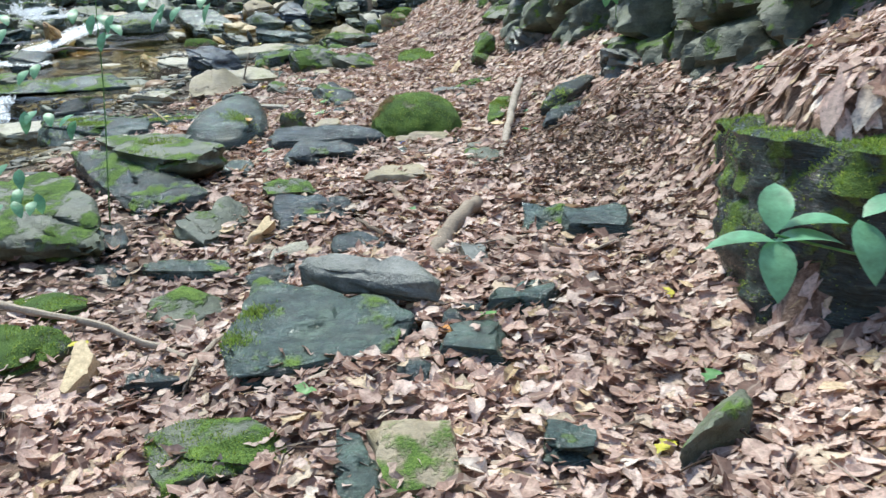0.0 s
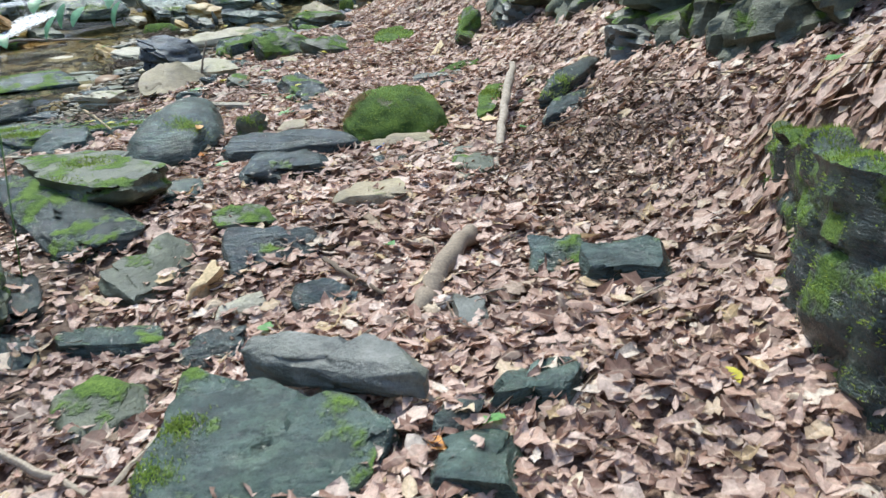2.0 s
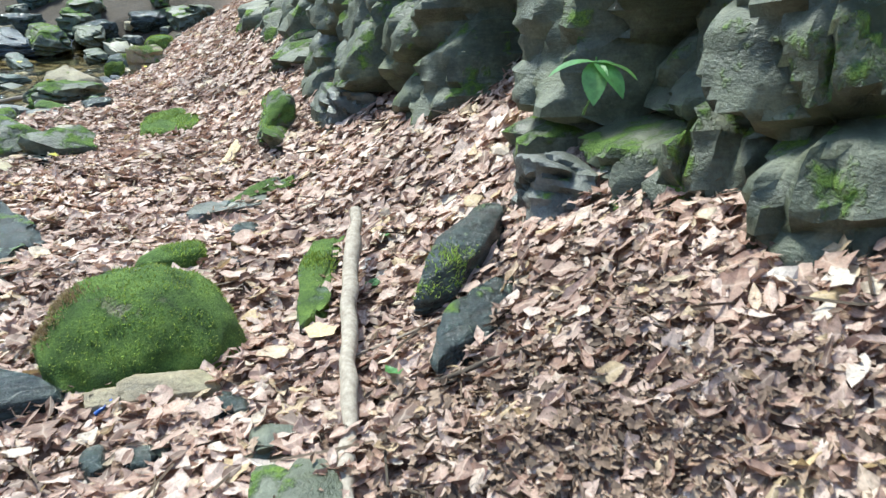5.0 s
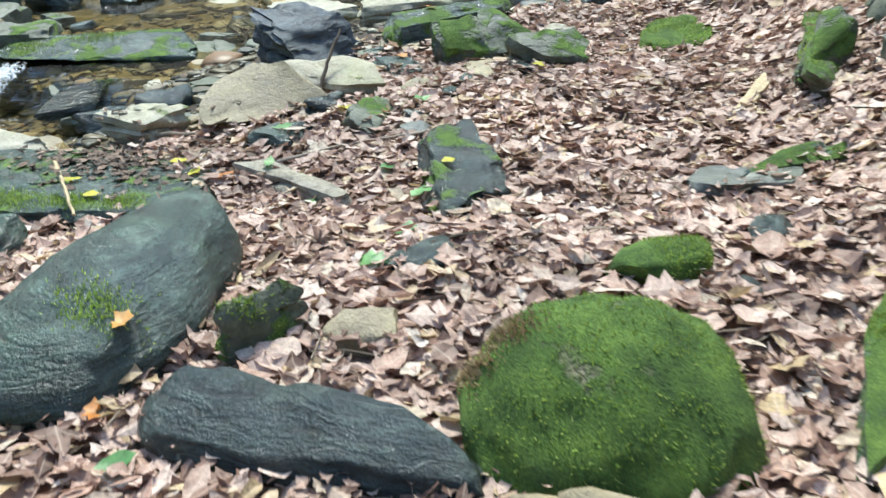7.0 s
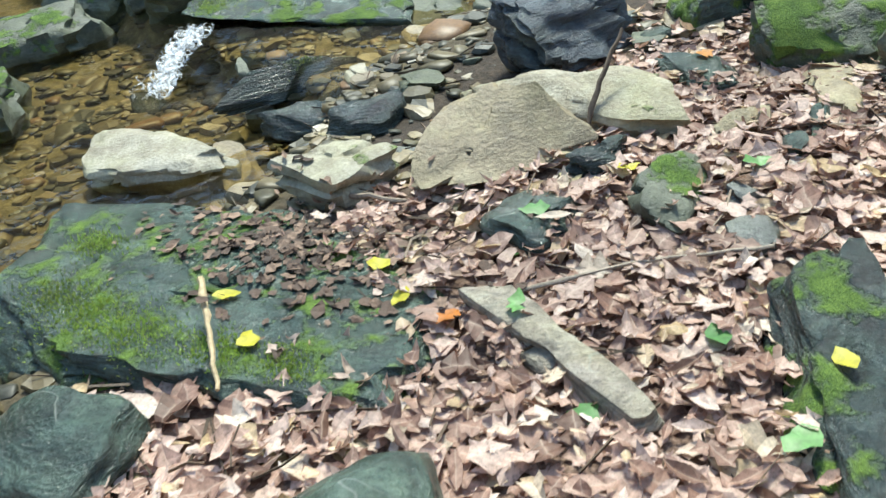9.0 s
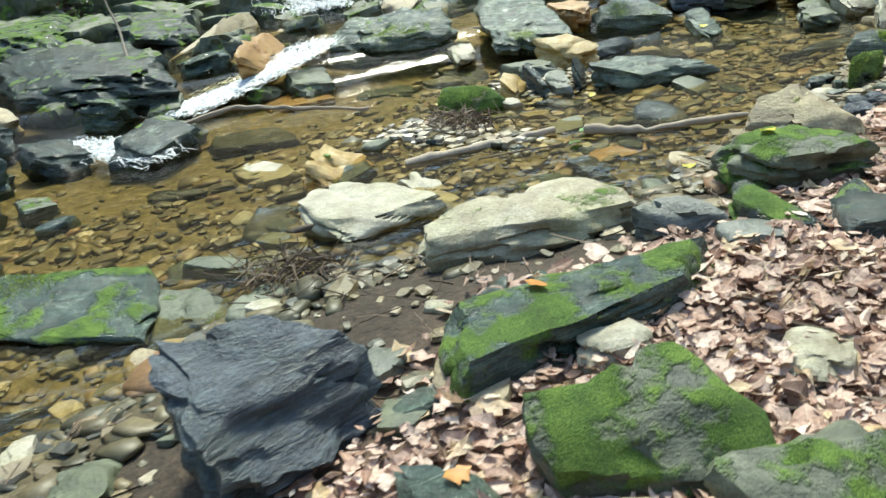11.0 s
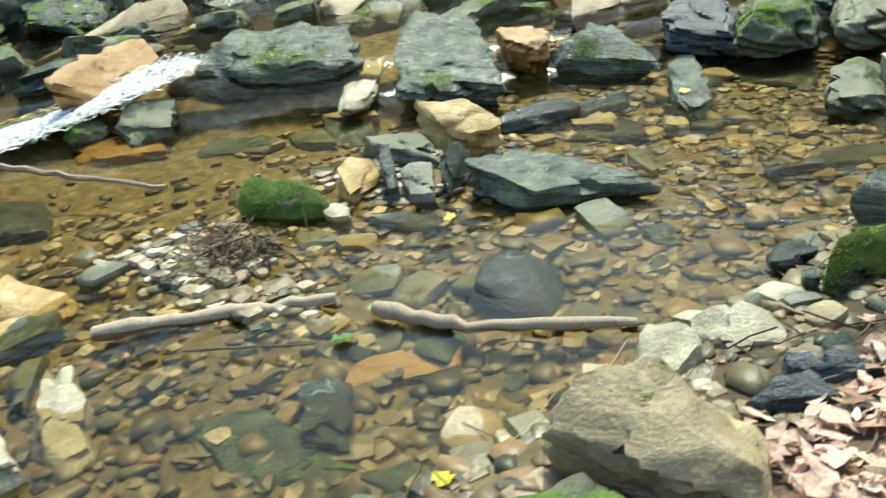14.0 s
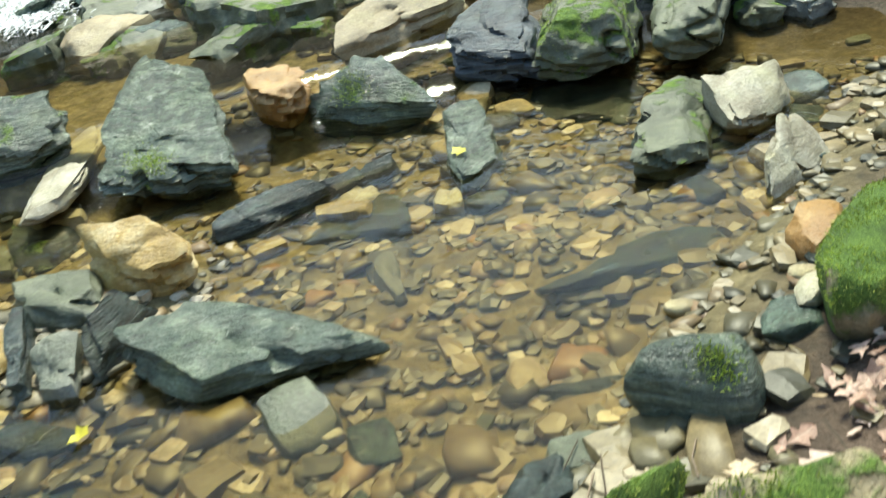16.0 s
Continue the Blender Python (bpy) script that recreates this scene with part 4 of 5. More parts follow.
rock("stone", -5.53, 16.75, -0.26, 0.20, 0.25, 19, "dark", .3, shear=-0.11, taper=0.21, skew=-0.16, tilt=(-0.00, 0.00))
rock("stone", -4.02, 17.55, -0.26, 0.09, 0.14, 33, "white", .0, shear=0.01, taper=0.07, skew=-0.01, tilt=(0.00, -0.00))
rock("slab", -3.91, 17.45, -0.29, 0.22, 0.16, 33, "blue", .0, shear=0.01, taper=0.07, skew=0.05, tilt=(0.00, 0.00))
rock("stone", -4.36, 15.55, -0.19, 0.06, 0.09, 46, "white", .0, shear=-0.03, taper=0.01, skew=0.04, tilt=(0.00, 0.00))
rock("stone", -4.06, 15.40, -0.24, 0.08, 0.06, 33, "tan", .0, shear=-0.03, taper=0.05, skew=-0.01, tilt=(-0.00, 0.00))
rock("stone", -4.30, 15.38, -0.23, 0.07, 0.05, 25, "white", .0, shear=-0.03, taper=0.03, skew=-0.02, tilt=(0.00, -0.00))
rock("slab", -4.51, 16.23, -0.07, 0.17, 0.15, 30, "olive", .1, shear=-0.09, taper=-0.01, skew=0.01, tilt=(-0.00, -0.00))
rock("stone", -5.70, 16.94, -0.26, 0.12, 0.11, 54, "grey", .0, shear=-0.01, taper=0.03, skew=-0.01, tilt=(0.00, 0.00))
rock("stone", -5.63, 16.45, -0.27, 0.12, 0.12, 40, "olive", .1, shear=-0.05, taper=-0.03, skew=0.19, tilt=(0.00, -0.00))
rock("stone", -3.02, 15.65, -0.30, 0.04, 0.04, 36, "tan", .0, shear=-0.01, taper=0.06, skew=0.06, tilt=(0.00, 0.00))
rock("stone", -3.13, 15.72, -0.29, 0.07, 0.06, 29, "grey", .0, shear=-0.02, taper=0.01, skew=0.02, tilt=(0.00, -0.00))
rock("stone", -3.56, 17.66, -0.26, 0.06, 0.08, 36, "white", .0, shear=0.00, taper=0.03, skew=-0.08, tilt=(-0.00, -0.00))
rock("stone", -1.81, 17.04, -0.01, 0.04, 0.04, 43, "white", .0, shear=0.02, taper=0.04, skew=0.04, tilt=(-0.00, -0.00))
rock("slab", -1.83, 16.98, -0.05, 0.07, 0.07, 32, "blue", .05, shear=0.02, taper=-0.00, skew=0.04, tilt=(-0.00, 0.00))
rock("stone", -4.60, 10.98, -0.39, 0.07, 0.26, 40, "olive", .1, shear=-0.04, taper=-0.12, skew=0.08, tilt=(-0.00, 0.00))
rock("boulder", -2.66, 8.62, 0.01, 0.17, 0.15, 20, "blue", .1, tilt=(0.00, 0.03), round=0.5)
rock("boulder", -0.53, 5.57, -0.13, 0.11, 0.05, 9, "dark", .3, shear=-0.01, taper=0.03, skew=0.11, tilt=(-0.00, 0.03))


# ---- mossy ledge and outcrop on the bank ----
def rock_wall(name, line, foots, tops, depth, cell, relief, nu, nv, mat, parent=None, back=0.0):
    """A broken rock face along a line in plan: blocks set in and out, open cracks, and a top that runs back under the bank."""
    cuts = np.concatenate([[0], np.cumsum(np.hypot(*np.diff(np.array(line), axis=0).T))])
    at = np.linspace(0, cuts[-1], nu)
    px, py, pf, pt = (np.interp(at, cuts, c) for c in (*np.array(line).T, foots, tops))
    tx, ty = np.gradient(px), np.gradient(py)
    size = np.hypot(tx, ty)
    ox, oy = ty / size, -tx / size
    verts = []
    for i in range(nu):
        for j in range(nv):
            v = j / (nv - 1)
            up = min(1, v / 0.8)
            z = pf[i] + (pt[i] - pf[i]) * up
            q = Vector((px[i], py[i], z))
            wobble = Vector((noise.noise(q * 3), noise.noise(q * 3 + Vector((9, 0, 0))), noise.noise(q * 3 + Vector((0, 9, 0))))) * 0.12 / cell
            gaps, seeds = noise.voronoi(q * cell + wobble)
            n = relief * (noise.cell(seeds[0] * 7.3) - 0.35) - relief * 0.9 * max(0, 1 - (gaps[1] - gaps[0]) * 7)
            n += relief * 0.55 * noise.noise(q * 2.1) + 0.030 * noise.noise(q * 8) + 0.014 * noise.noise(q * 21)
            n += 0.022 * noise.noise(Vector((q.x * 3, q.y * 3, q.z * 19 + q.y * 2)))
            near, _ = noise.voronoi(q * cell * 2.4 + wobble * 2)
            n -= relief * 0.35 * max(0, 1 - (near[1] - near[0]) * 5) + back * up
            if v > 0.8:
                n -= depth * (v - 0.8) / 0.2
            verts.append((px[i] + n * ox[i], py[i] + n * oy[i], z + (0.04 * noise.noise(q * 5) if up >= 0.9 else 0)))
    faces = [(i * nv + j, (i + 1) * nv + j, (i + 1) * nv + j + 1, i * nv + j + 1) for i in range(nu - 1) for j in range(nv - 1)]
    return link_mesh(name, verts, faces, mat, parent, angle=44)


bank_ledge = rock_wall("boulder", [(2.6, 6.75), (1.95, 6.5), (1.62, 6.30), (1.53, 5.7), (1.48, 5.05), (1.55, 4.72), (1.80, 4.50), (2.15, 4.42), (2.9, 4.5)], [-0.15] * 9, [0.46, 0.46, 0.46, 0.57, 0.67, 0.71, 0.72, 0.72, 0.72], 0.4, 2.2, 0.035, 110, 34, stone_material("dark", 0.6), None, 0.03)
tagged(bank_ledge, "mossy dark rock ledge with leaves lying on its top", "rock", "creek bank rocks")
tufts(bank_ledge, 5200, 61)
outcrop = tagged(new("rock_outcrop"), "grey-green fractured rock outcrop with moss above the leaf bank", "rock face")
outcrop.location = (1.4, 9.6, 0)


foot = [(-0.35, 14.6), (-0.05, 13.6), (0.05, 12.7), (0.62, 11.1), (0.96, 10.25), (1.24, 9.5), (1.36, 8.77), (1.50, 8.1), (1.78, 7.62), (2.27, 7.17), (3.2, 6.95), (4.4, 6.9)]
near_foot = [(x - 1.4, y - 9.6) for x, y in foot]
low = [float(ground(x, y)) - 0.15 for x, y in foot]
rock_wall("rock_face", near_foot, low, [z + 2.5 for z in low], 1.6, 1.55, 0.22, 250, 84, stone_material("olive", 0.4), outcrop, 0.75)
rng = random.Random(4)
for x, y in foot[3:9:3]:
    size = rng.uniform(0.14, 0.26)
    rock("rock_block", x - 1.4 + 0.06, y - 9.6 - 0.03, float(ground(x, y)) + size * 1.1, size * 1.2, size, rng.uniform(0, 180), rng.choice(("olive", "grey", "dark")), rng.choice((0.2, 0.4, 0.6)), tilt=(rng.uniform(-0.06, 0.06), 0.03), deep=size * 2.2, round=0.4, parent=outcrop)


# ---- loose stones of the creek ----
cobbles = []
for i in range(10):
    p, faces = rock_points(6, 900 + i, np.array([0.06, 0.045, 0.022]) * (1 + 0.09 * i), 0.5, 5, 0.05)
    ob = link_mesh("cobble", p, faces, stone_material(("blue", "tan", "dark", "white", "olive", "tan", "grey", "olive", "blue", "dark")[i], 0), angle=45)
    tagged(ob, "small loose %s cobble on the creek bed" % SAY[("blue", "tan", "dark", "white", "olive", "tan", "grey", "olive", "blue", "dark")[i]], "rock", "creek cobbles")
    ob.matrix_basis = pose(-3.2 - 0.18 * i, 11.6 + 0.2 * i, float(ground(-3.2 - 0.18 * i, 11.6 + 0.2 * i)) + 0.02)
    cobbles.append(ob)
rng = random.Random(11)
placed = 0
while placed < 170:
    y = rng.uniform(6, 20)
    x = float(creek_line(y)) + rng.gauss(-0.6, 0.95)
    if x > float(creek_line(y)) + 1.5 or x < -9:
        continue
    s = rng.choice((0.4, 0.5, 0.7, 0.9, 1.1, 1.4))
    copy_thing(rng.choice(cobbles), pose(x, y, float(ground(x, y)) + 0.012 * s, rng.uniform(-15, 15), rng.uniform(-15, 15), rng.uniform(0, 360)) @ Matrix.Diagonal((s, s, s, 1)))
    placed += 1

# boulders of the far side
far_kinds = []
for i in range(6):
    p, faces = rock_points(9, 950 + i, np.array([0.30, 0.22, 0.17]), 0.25, 6, 0.12)
    ob = link_mesh("boulder", p, faces, stone_material(("blue", "olive", "dark", "tan", "grey", "olive")[i], (0.2, 0.4, 0, 0, 0.2, 0.6)[i]), angle=40)
    tagged(ob, "%s boulder beyond the creek" % SAY[("blue", "olive", "dark", "tan", "grey", "olive")[i]], "rock", "far creek boulders")
    ob.matrix_basis = pose(-7.5 - 0.5 * i, 11 + i, float(ground(-7.5 - 0.5 * i, 11 + i)) + 0.05)
    far_kinds.append(ob)
far_verts, far_faces, far_n = [], [], 0
for i in range(365):
    if i < 290:
        y = rng.uniform(6, 23) if i < 170 else rng.uniform(18.6, 23.5)
        x = rng.uniform(-11, -4.9 if y < 18.4 else -1.5)
        s = rng.uniform(0.35, 1.35)
    else:
        x, y, s = rng.uniform(-17, -10.4), rng.uniform(15.2, 23), rng.uniform(0.6, 2.2)
    if (y < 18.4 and -6.6 < x and 12 < y) or (y < 20 and -5.2 < x):
        continue
    m = pose(x, y, float(ground(x, y)) + float(added_hills(x, y)) + 0.06 * s, rng.uniform(-12, 12), rng.uniform(-12, 12), rng.uniform(0, 360)) @ Matrix.Diagonal((s, s, s, 1))
    if i % 2 and i < 290:
        copy_thing(rng.choice(far_kinds), m)
    else:
        data = rng.choice(far_kinds).data
        far_verts += [m @ v.co for v in data.vertices]
        far_faces += [tuple(k + far_n for k in p.vertices) for p in data.polygons]
        far_n = len(far_verts)
tagged(link_mesh("far_boulders", far_verts, far_faces, stone_material("olive", 0.4), angle=40), "weathered mossy boulders strewn beyond the creek", "rocks", kind="stuff")


def scattered(name, count, seed, make, mat, label, category, leaves=False):
    """One joined object of many small pieces."""
    rng = np.random.default_rng(seed)
    all_verts, all_faces, n = [], [], 0
    while len(all_verts) < count:
        got = make(rng)
        if got is None:
            continue
        v, f = got
        all_verts.append(v)
        all_faces.extend([tuple(i + n for i in q) for q in f])
        n += len(v)
    ob = link_mesh(name, np.concatenate(all_verts), all_faces, mat, smooth=False)
    if leaves:
        ob.data.attributes.new("rib", "FLOAT", "POINT").data.foreach_set("value", np.concatenate([ribs(v) for v in all_verts]))
    return tagged(ob, label, category, kind="stuff")


def turned(yaw, pitch, roll):
    return np.array(Euler((roll, pitch, yaw)).to_matrix())


PEBBLE, PEBBLE_FACES = LATTICE[2][0] / np.linalg.norm(LATTICE[2][0], axis=1)[:, None] * 0.6 + LATTICE[2][0] * 0.4, LATTICE[2][1]


def pebble(rng):
    y = rng.uniform(6.5, 19.5)
    x = float(creek_line(y)) + rng.normal(-0.8, 1.1)
    if x > creek_line(y) + 1.3 + rng.normal(0, 0.2):
        return None
    s = rng.uniform(0.008, 0.036) * (1 + 1.4 * rng.random() ** 4)
    v = PEBBLE * s * rng.uniform(0.6, 1.3, 3) * (1.15, 1, 0.34) + rng.normal(0, s * 0.07, PEBBLE.shape)
    a = rng.uniform(0, 6.3)
    v = v @ np.array([[math.cos(a), -math.sin(a), 0], [math.sin(a), math.cos(a), 0], [0, 0, 1]])
    return v + (x, y, float(ground(x, y)) + s * 0.2), PEBBLE_FACES


scattered("gravel", 6200, 21, pebble, gravel, "ochre and grey gravel of the stream bed", "gravel")


def bed_stone(rng):
    """Flat broken stones that pave the stream bed."""
    y = rng.uniform(7.5, 19.6)
    x = float(creek_line(y)) - rng.uniform(-0.75, 4.2) * (0.35 + 0.65 * rng.random())
    s = rng.uniform(0.016, 0.05) * (1 + 1.2 * rng.random() ** 5)
    v = PEBBLE * s * rng.uniform(0.6, 1.4, 3) * (1.2, 1, 0.30) + rng.normal(0, s * 0.09, PEBBLE.shape) * (1, 1, 0.4)
    way = rng.normal(size=3) * (1, 1, 0.3)
    way /= np.linalg.norm(way)
    v = v - np.clip(v @ way - s * 0.5, 0, None)[:, None] * way
    v = v @ turned(rng.uniform(0, 6.3), rng.normal(0, 0.13), rng.normal(0, 0.13)).T
    return v + (x, y, float(ground(x, y)) + s * 0.10), PEBBLE_FACES


bed_tones = island_material("bed_stones", [(0.0, (0.05, 0.05, 0.032)), (0.3, (0.10, 0.092, 0.05)), (0.6, (0.155, 0.13, 0.066)), (0.85, (0.21, 0.165, 0.085)), (0.94, (0.24, 0.135, 0.06)), (1.0, (0.40, 0.35, 0.25))], 0.5, 35)
scattered("bed_stones", 4300, 24, bed_stone, bed_tones, "flat broken olive and brown stones paving the stream bed", "gravel").data.shade_smooth()


def bar_pebble(rng):
    x, y = ((-4.55, 14.75), (-4.35, 16.1))[rng.integers(2)] + rng.normal(0, 1, 2) * (0.6, 0.4)
    s = rng.uniform(0.012, 0.05)
    v = PEBBLE * s * rng.uniform(0.6, 1.3, 3) * (1, 1, 0.6) + rng.normal(0, s * 0.08, PEBBLE.shape)
    return v + (x, y, float(ground(x, y)) + s * 0.25), PEBBLE_FACES


# pale stones, their tones lightened further to carry the sunlight on the bar
sunlit_pale_gravel = island_material("sunlit_pale_gravel", [(0.0, (0.10, 0.10, 0.08)), (0.3, (0.30, 0.24, 0.15)), (0.6, (0.42, 0.36, 0.25)), (1.0, (0.60, 0.55, 0.46))], 0.5, 50)
scattered("gravel_bar", 620, 22, bar_pebble, sunlit_pale_gravel, "pale cream gravel bar in midstream, sunlight put into its colour", "gravel")


def small_twig(rng):
    y = rng.uniform(3.5, 16.5)
    x = rng.uniform(float(creek_line(y)) - 0.1, 2.6)
    if x > bank_line(y) + 1.3:
        return None
    length, r, a = rng.uniform(0.05, 0.28), rng.uniform(0.0015, 0.0045), rng.uniform(0, 6.3)
    way, side = np.array([math.cos(a), math.sin(a), rng.normal(0, 0.12)]), np.array([-math.sin(a), math.cos(a), 0])
    bend = side * rng.normal(0, 0.08) * length
    mid = np.array([x, y, float(rough_ground(x, y)) + rng.uniform(0.02, 0.055)])
    rows = [mid + way * length * (t - 0.5) + bend * (1 - (2 * t - 1) ** 2) for t in (0, 0.5, 1)]
    v = np.concatenate([[p + side * r, p - side * r * 0.6 + (0, 0, r), p - side * r * 0.6 - (0, 0, r)] for p in rows])
    return v, [(3 * k + i, 3 * k + (i + 1) % 3, 3 * k + 3 + (i + 1) % 3, 3 * k + 3 + i) for k in range(2) for i in range(3)]


twig_bark = island_material("twig_bark", [(0.0, (0.06, 0.045, 0.03)), (0.6, (0.17, 0.12, 0.08)), (1.0, (0.38, 0.31, 0.23))], 0.85, 90)
scattered("twig_litter", 1700, 23, small_twig, twig_bark, "small broken twigs strewn over leaves and stones", "twigs")


# ---- leaves ----
def leaf_shape(length, width, curl, fold, wave, rows=4, seed=0, crumple=0.0):
    """A pointed leaf along x, folded on its midrib, with a lobed and crumpled edge."""
    rng = random.Random(seed)
    verts, faces = [(0, 0, curl * length)], []
    for i in range(1, rows):
        t = i / rows + rng.uniform(-0.3, 0.3) * crumple / rows
        z = curl * length * (t - 0.5) ** 2 * 4 + rng.uniform(-1, 1) * crumple * 0.05 * length
        sway = rng.uniform(-1, 1) * crumple * 0.05 * length
        edge = []
        for side in (1, -1):
            w = width * math.sin(math.pi * t ** 0.85) ** 0.8 * (1 + wave * (-1) ** i) * (1 + rng.uniform(-0.45, 0.3) * crumple)
            edge.append((t * length + rng.uniform(-0.4, 0.4) * crumple / rows, sway + side * w, z + fold * w + rng.uniform(-0.6, 0.8) * crumple * 0.12 * length))
        verts += [edge[0], (t * length, sway, z), edge[1]]
    verts.append((length, 0, curl * length))
    last = len(verts) - 1
    faces += [(0, 2, 1), (0, 3, 2), (last, last - 3, last - 2), (last, last - 2, last - 1)]
    for i in range(rows - 2):
        a = 1 + 3 * i
        faces += [(a, a + 1, a + 4, a + 3), (a + 1, a + 2, a + 5, a + 4)]
    v = np.array(verts)
    v[:, 0] -= length / 2
    return v, faces


def ribs(v):
    """1 along the midrib of a leaf, 0 at its edges."""
    return np.array([1.0] + [0.0, 1.0, 0.0] * ((len(v) - 2) // 3) + [1.0])


SHAPES = [leaf_shape(1, w, c, f, wave, r) for w, c, f, wave, r in ((0.28, 0.06, 0.12, 0.0, 6), (0.25, 0.16, 0.35, 0.10, 7), (0.33, -0.10, 0.18, 0.16, 8), (0.18, 0.26, 0.8, 0.0, 6), (0.34, 0.05, -0.22, 0.20, 8), (0.27, -0.18, -0.35, 0.08, 7))]
DRY_SHAPES = [leaf_shape(1, w, c, f, wave, r, k, 0.6) for k, (w, c, f, wave, r) in enumerate((
    (0.22, 0.05, 0.10, 0.0, 4), (0.26, 0.10, 0.25, 0.25, 6), (0.30, -0.10, 0.12, 0.32, 6), (0.17, 0.20, 0.7, 0.0, 4), (0.34, 0.05, -0.18, 0.30, 6), (0.24, -0.14, -0.30, 0.08, 5),
    (0.30, 0.03, 0.05, 0.0, 5), (0.20, 0.30, 0.35, 0.1, 5), (0.28, -0.22, 0.5, 0.0, 4), (0.36, 0.0, 0.1, 0.15, 5), (0.15, -0.05, -0.6, 0.0, 4), (0.25, 0.12, -0.1, 0.35, 6)))]


def litter(rng):
    y = rng.uniform(0.2, 18.3)
    lo = float(creek_line(y)) + 0.3
    x = rng.uniform(lo, 4.0)
    fade = float(ease(4.0, 3.3, x) * (0.35 + 0.65 * ease(2.3, 2.9, y)) * ease(18.3, 17.2, y))
    if rng.random() > litter_share(x, y) * fade or (x > bank_line(y) + 1.9 and y > 6.2):
        return None
    v, f = DRY_SHAPES[rng.integers(len(DRY_SHAPES))]
    s = rng.uniform(0.03, 0.075) if rng.random() < 0.58 else rng.uniform(0.075, 0.132)
    m = turned(rng.uniform(0, 6.3), rng.normal(0, 0.22), rng.normal(0, 0.25))
    v = (v * s * (1, rng.uniform(0.75, 1.25), rng.uniform(0.4, 1.5))) @ m.T
    if x > bank_line(y) - 0.3:
        lean = np.clip([(ground(x + 0.03, y) - ground(x - 0.03, y)) / 0.06, (ground(x, y + 0.03) - ground(x, y - 0.03)) / 0.06], -1.1, 1.1)
        v[:, 2] += v[:, 0] * lean[0] + v[:, 1] * lean[1]
    return v + (x, y, float(rough_ground(x, y)) + 0.010 + rng.random() ** 2 * 0.05), f


scattered("leaf_litter", 73000, 31, litter, dry_leaf, "deep litter of dry pinkish-brown fallen leaves", "leaf litter", True)


def crumb(rng):
    """Finer, browner litter where the bank has slid."""
    x, y = rng.normal(1.15, 0.30), rng.normal(7.15, 0.50)
    v, f = DRY_SHAPES[rng.integers(4)]
    m = turned(rng.uniform(0, 6.3), rng.normal(0, 0.4), rng.normal(0, 0.4))
    return (v * rng.uniform(0.02, 0.06)) @ m.T + (x, y, float(rough_ground(x, y)) + rng.uniform(0.04, 0.062)), f


crumbs = island_material("leaf_crumbs", [(0.0, (0.09, 0.06, 0.04)), (0.5, (0.26, 0.175, 0.12)), (1.0, (0.45, 0.33, 0.24))], 0.8, 60)
scattered("leaf_crumbs", 2600, 33, crumb, crumbs, "fine brown crumbled leaves on the slipped bank", "leaf litter")


def far_leaf(rng):
    x, y = rng.uniform(-17, -10.5), rng.uniform(14.5, 23.5)
    v, f = DRY_SHAPES[rng.integers(len(DRY_SHAPES))]
    m = turned(rng.uniform(0, 6.3), rng.normal(0, 0.3), rng.normal(0, 0.3))
    return (v * rng.uniform(0.09, 0.18)) @ m.T + (x, y, float(rough_ground(x, y)) + float(added_hills(x, y)) + rng.uniform(0.01, 0.05)), f


CLUMPS = [(-13.6, 16.6), (-14.3, 17.6), (-13.4, 18.4), (-14.6, 18.9), (-13.1, 17.2), (-15.2, 17.0), (-12.7, 20.2), (-13.8, 19.8), (-12.2, 16.5), (-15.0, 20.5)]


def undergrowth_leaf(rng):
    cx, cy = CLUMPS[rng.integers(len(CLUMPS))]
    x, y = cx + rng.normal(0, 0.38), cy + rng.normal(0, 0.38)
    v, f = DRY_SHAPES[rng.integers(8)]
    m = turned(rng.uniform(0, 6.3), rng.normal(0, 0.5), rng.normal(0, 0.5))
    return (v * rng.uniform(0.05, 0.12)) @ m.T + (x, y, float(ground(x, y)) + float(added_hills(x, y)) + abs(rng.normal(0.15, 0.22))), f


undergrowth_green = island_material("undergrowth_green", [(0.0, (0.035, 0.075, 0.02)), (0.6, (0.085, 0.16, 0.035)), (1.0, (0.19, 0.27, 0.06))], 0.5, 30, 0.3)
scattered("far_leaf_litter", 4200, 35, far_leaf, crumbs, "brown fallen leaves on the far bank", "leaf litter")
scattered("undergrowth", 3000, 36, undergrowth_leaf, undergrowth_green, "low green undergrowth on the far bank", "plants")


def pile_twig(rng):
    """Matted roots and twigs washed up by the stream."""
    cx, cy = ((-3.95, 12.55), (-4.45, 14.95))[rng.integers(2)]
    x, y = cx + rng.normal(0, 0.16), cy + rng.normal(0, 0.11)
    length, r = rng.uniform(0.08, 0.28), rng.uniform(0.002, 0.005)
    way = rng.normal(size=3) * (1, 1, 0.55)
    way /= np.linalg.norm(way)
    side = np.cross(way, (0.3, 0.2, 1.0))
    side /= np.linalg.norm(side)
    up = np.cross(side, way)
    mid = np.array([x, y, max(float(ground(x, y)), -0.24) + rng.uniform(0.02, 0.10)])
    sag = rng.normal(0, 0.1, 3) * length
    v = np.concatenate([[p + side * r, p - side * r * 0.6 + up * r, p - side * r * 0.6 - up * r] for p in (mid + way * length * (t - 0.5) + sag * (1 - (2 * t - 1) ** 2) for t in (0, 0.5, 1))])
    return v, [(3 * k + i, 3 * k + (i + 1) % 3, 3 * k + 3 + (i + 1) % 3, 3 * k + 3 + i) for k in range(2) for i in range(3)]


scattered("twig_pile", 330, 37, pile_twig, twig_bark, "matted dark roots and twigs washed up in the stream", "twigs")


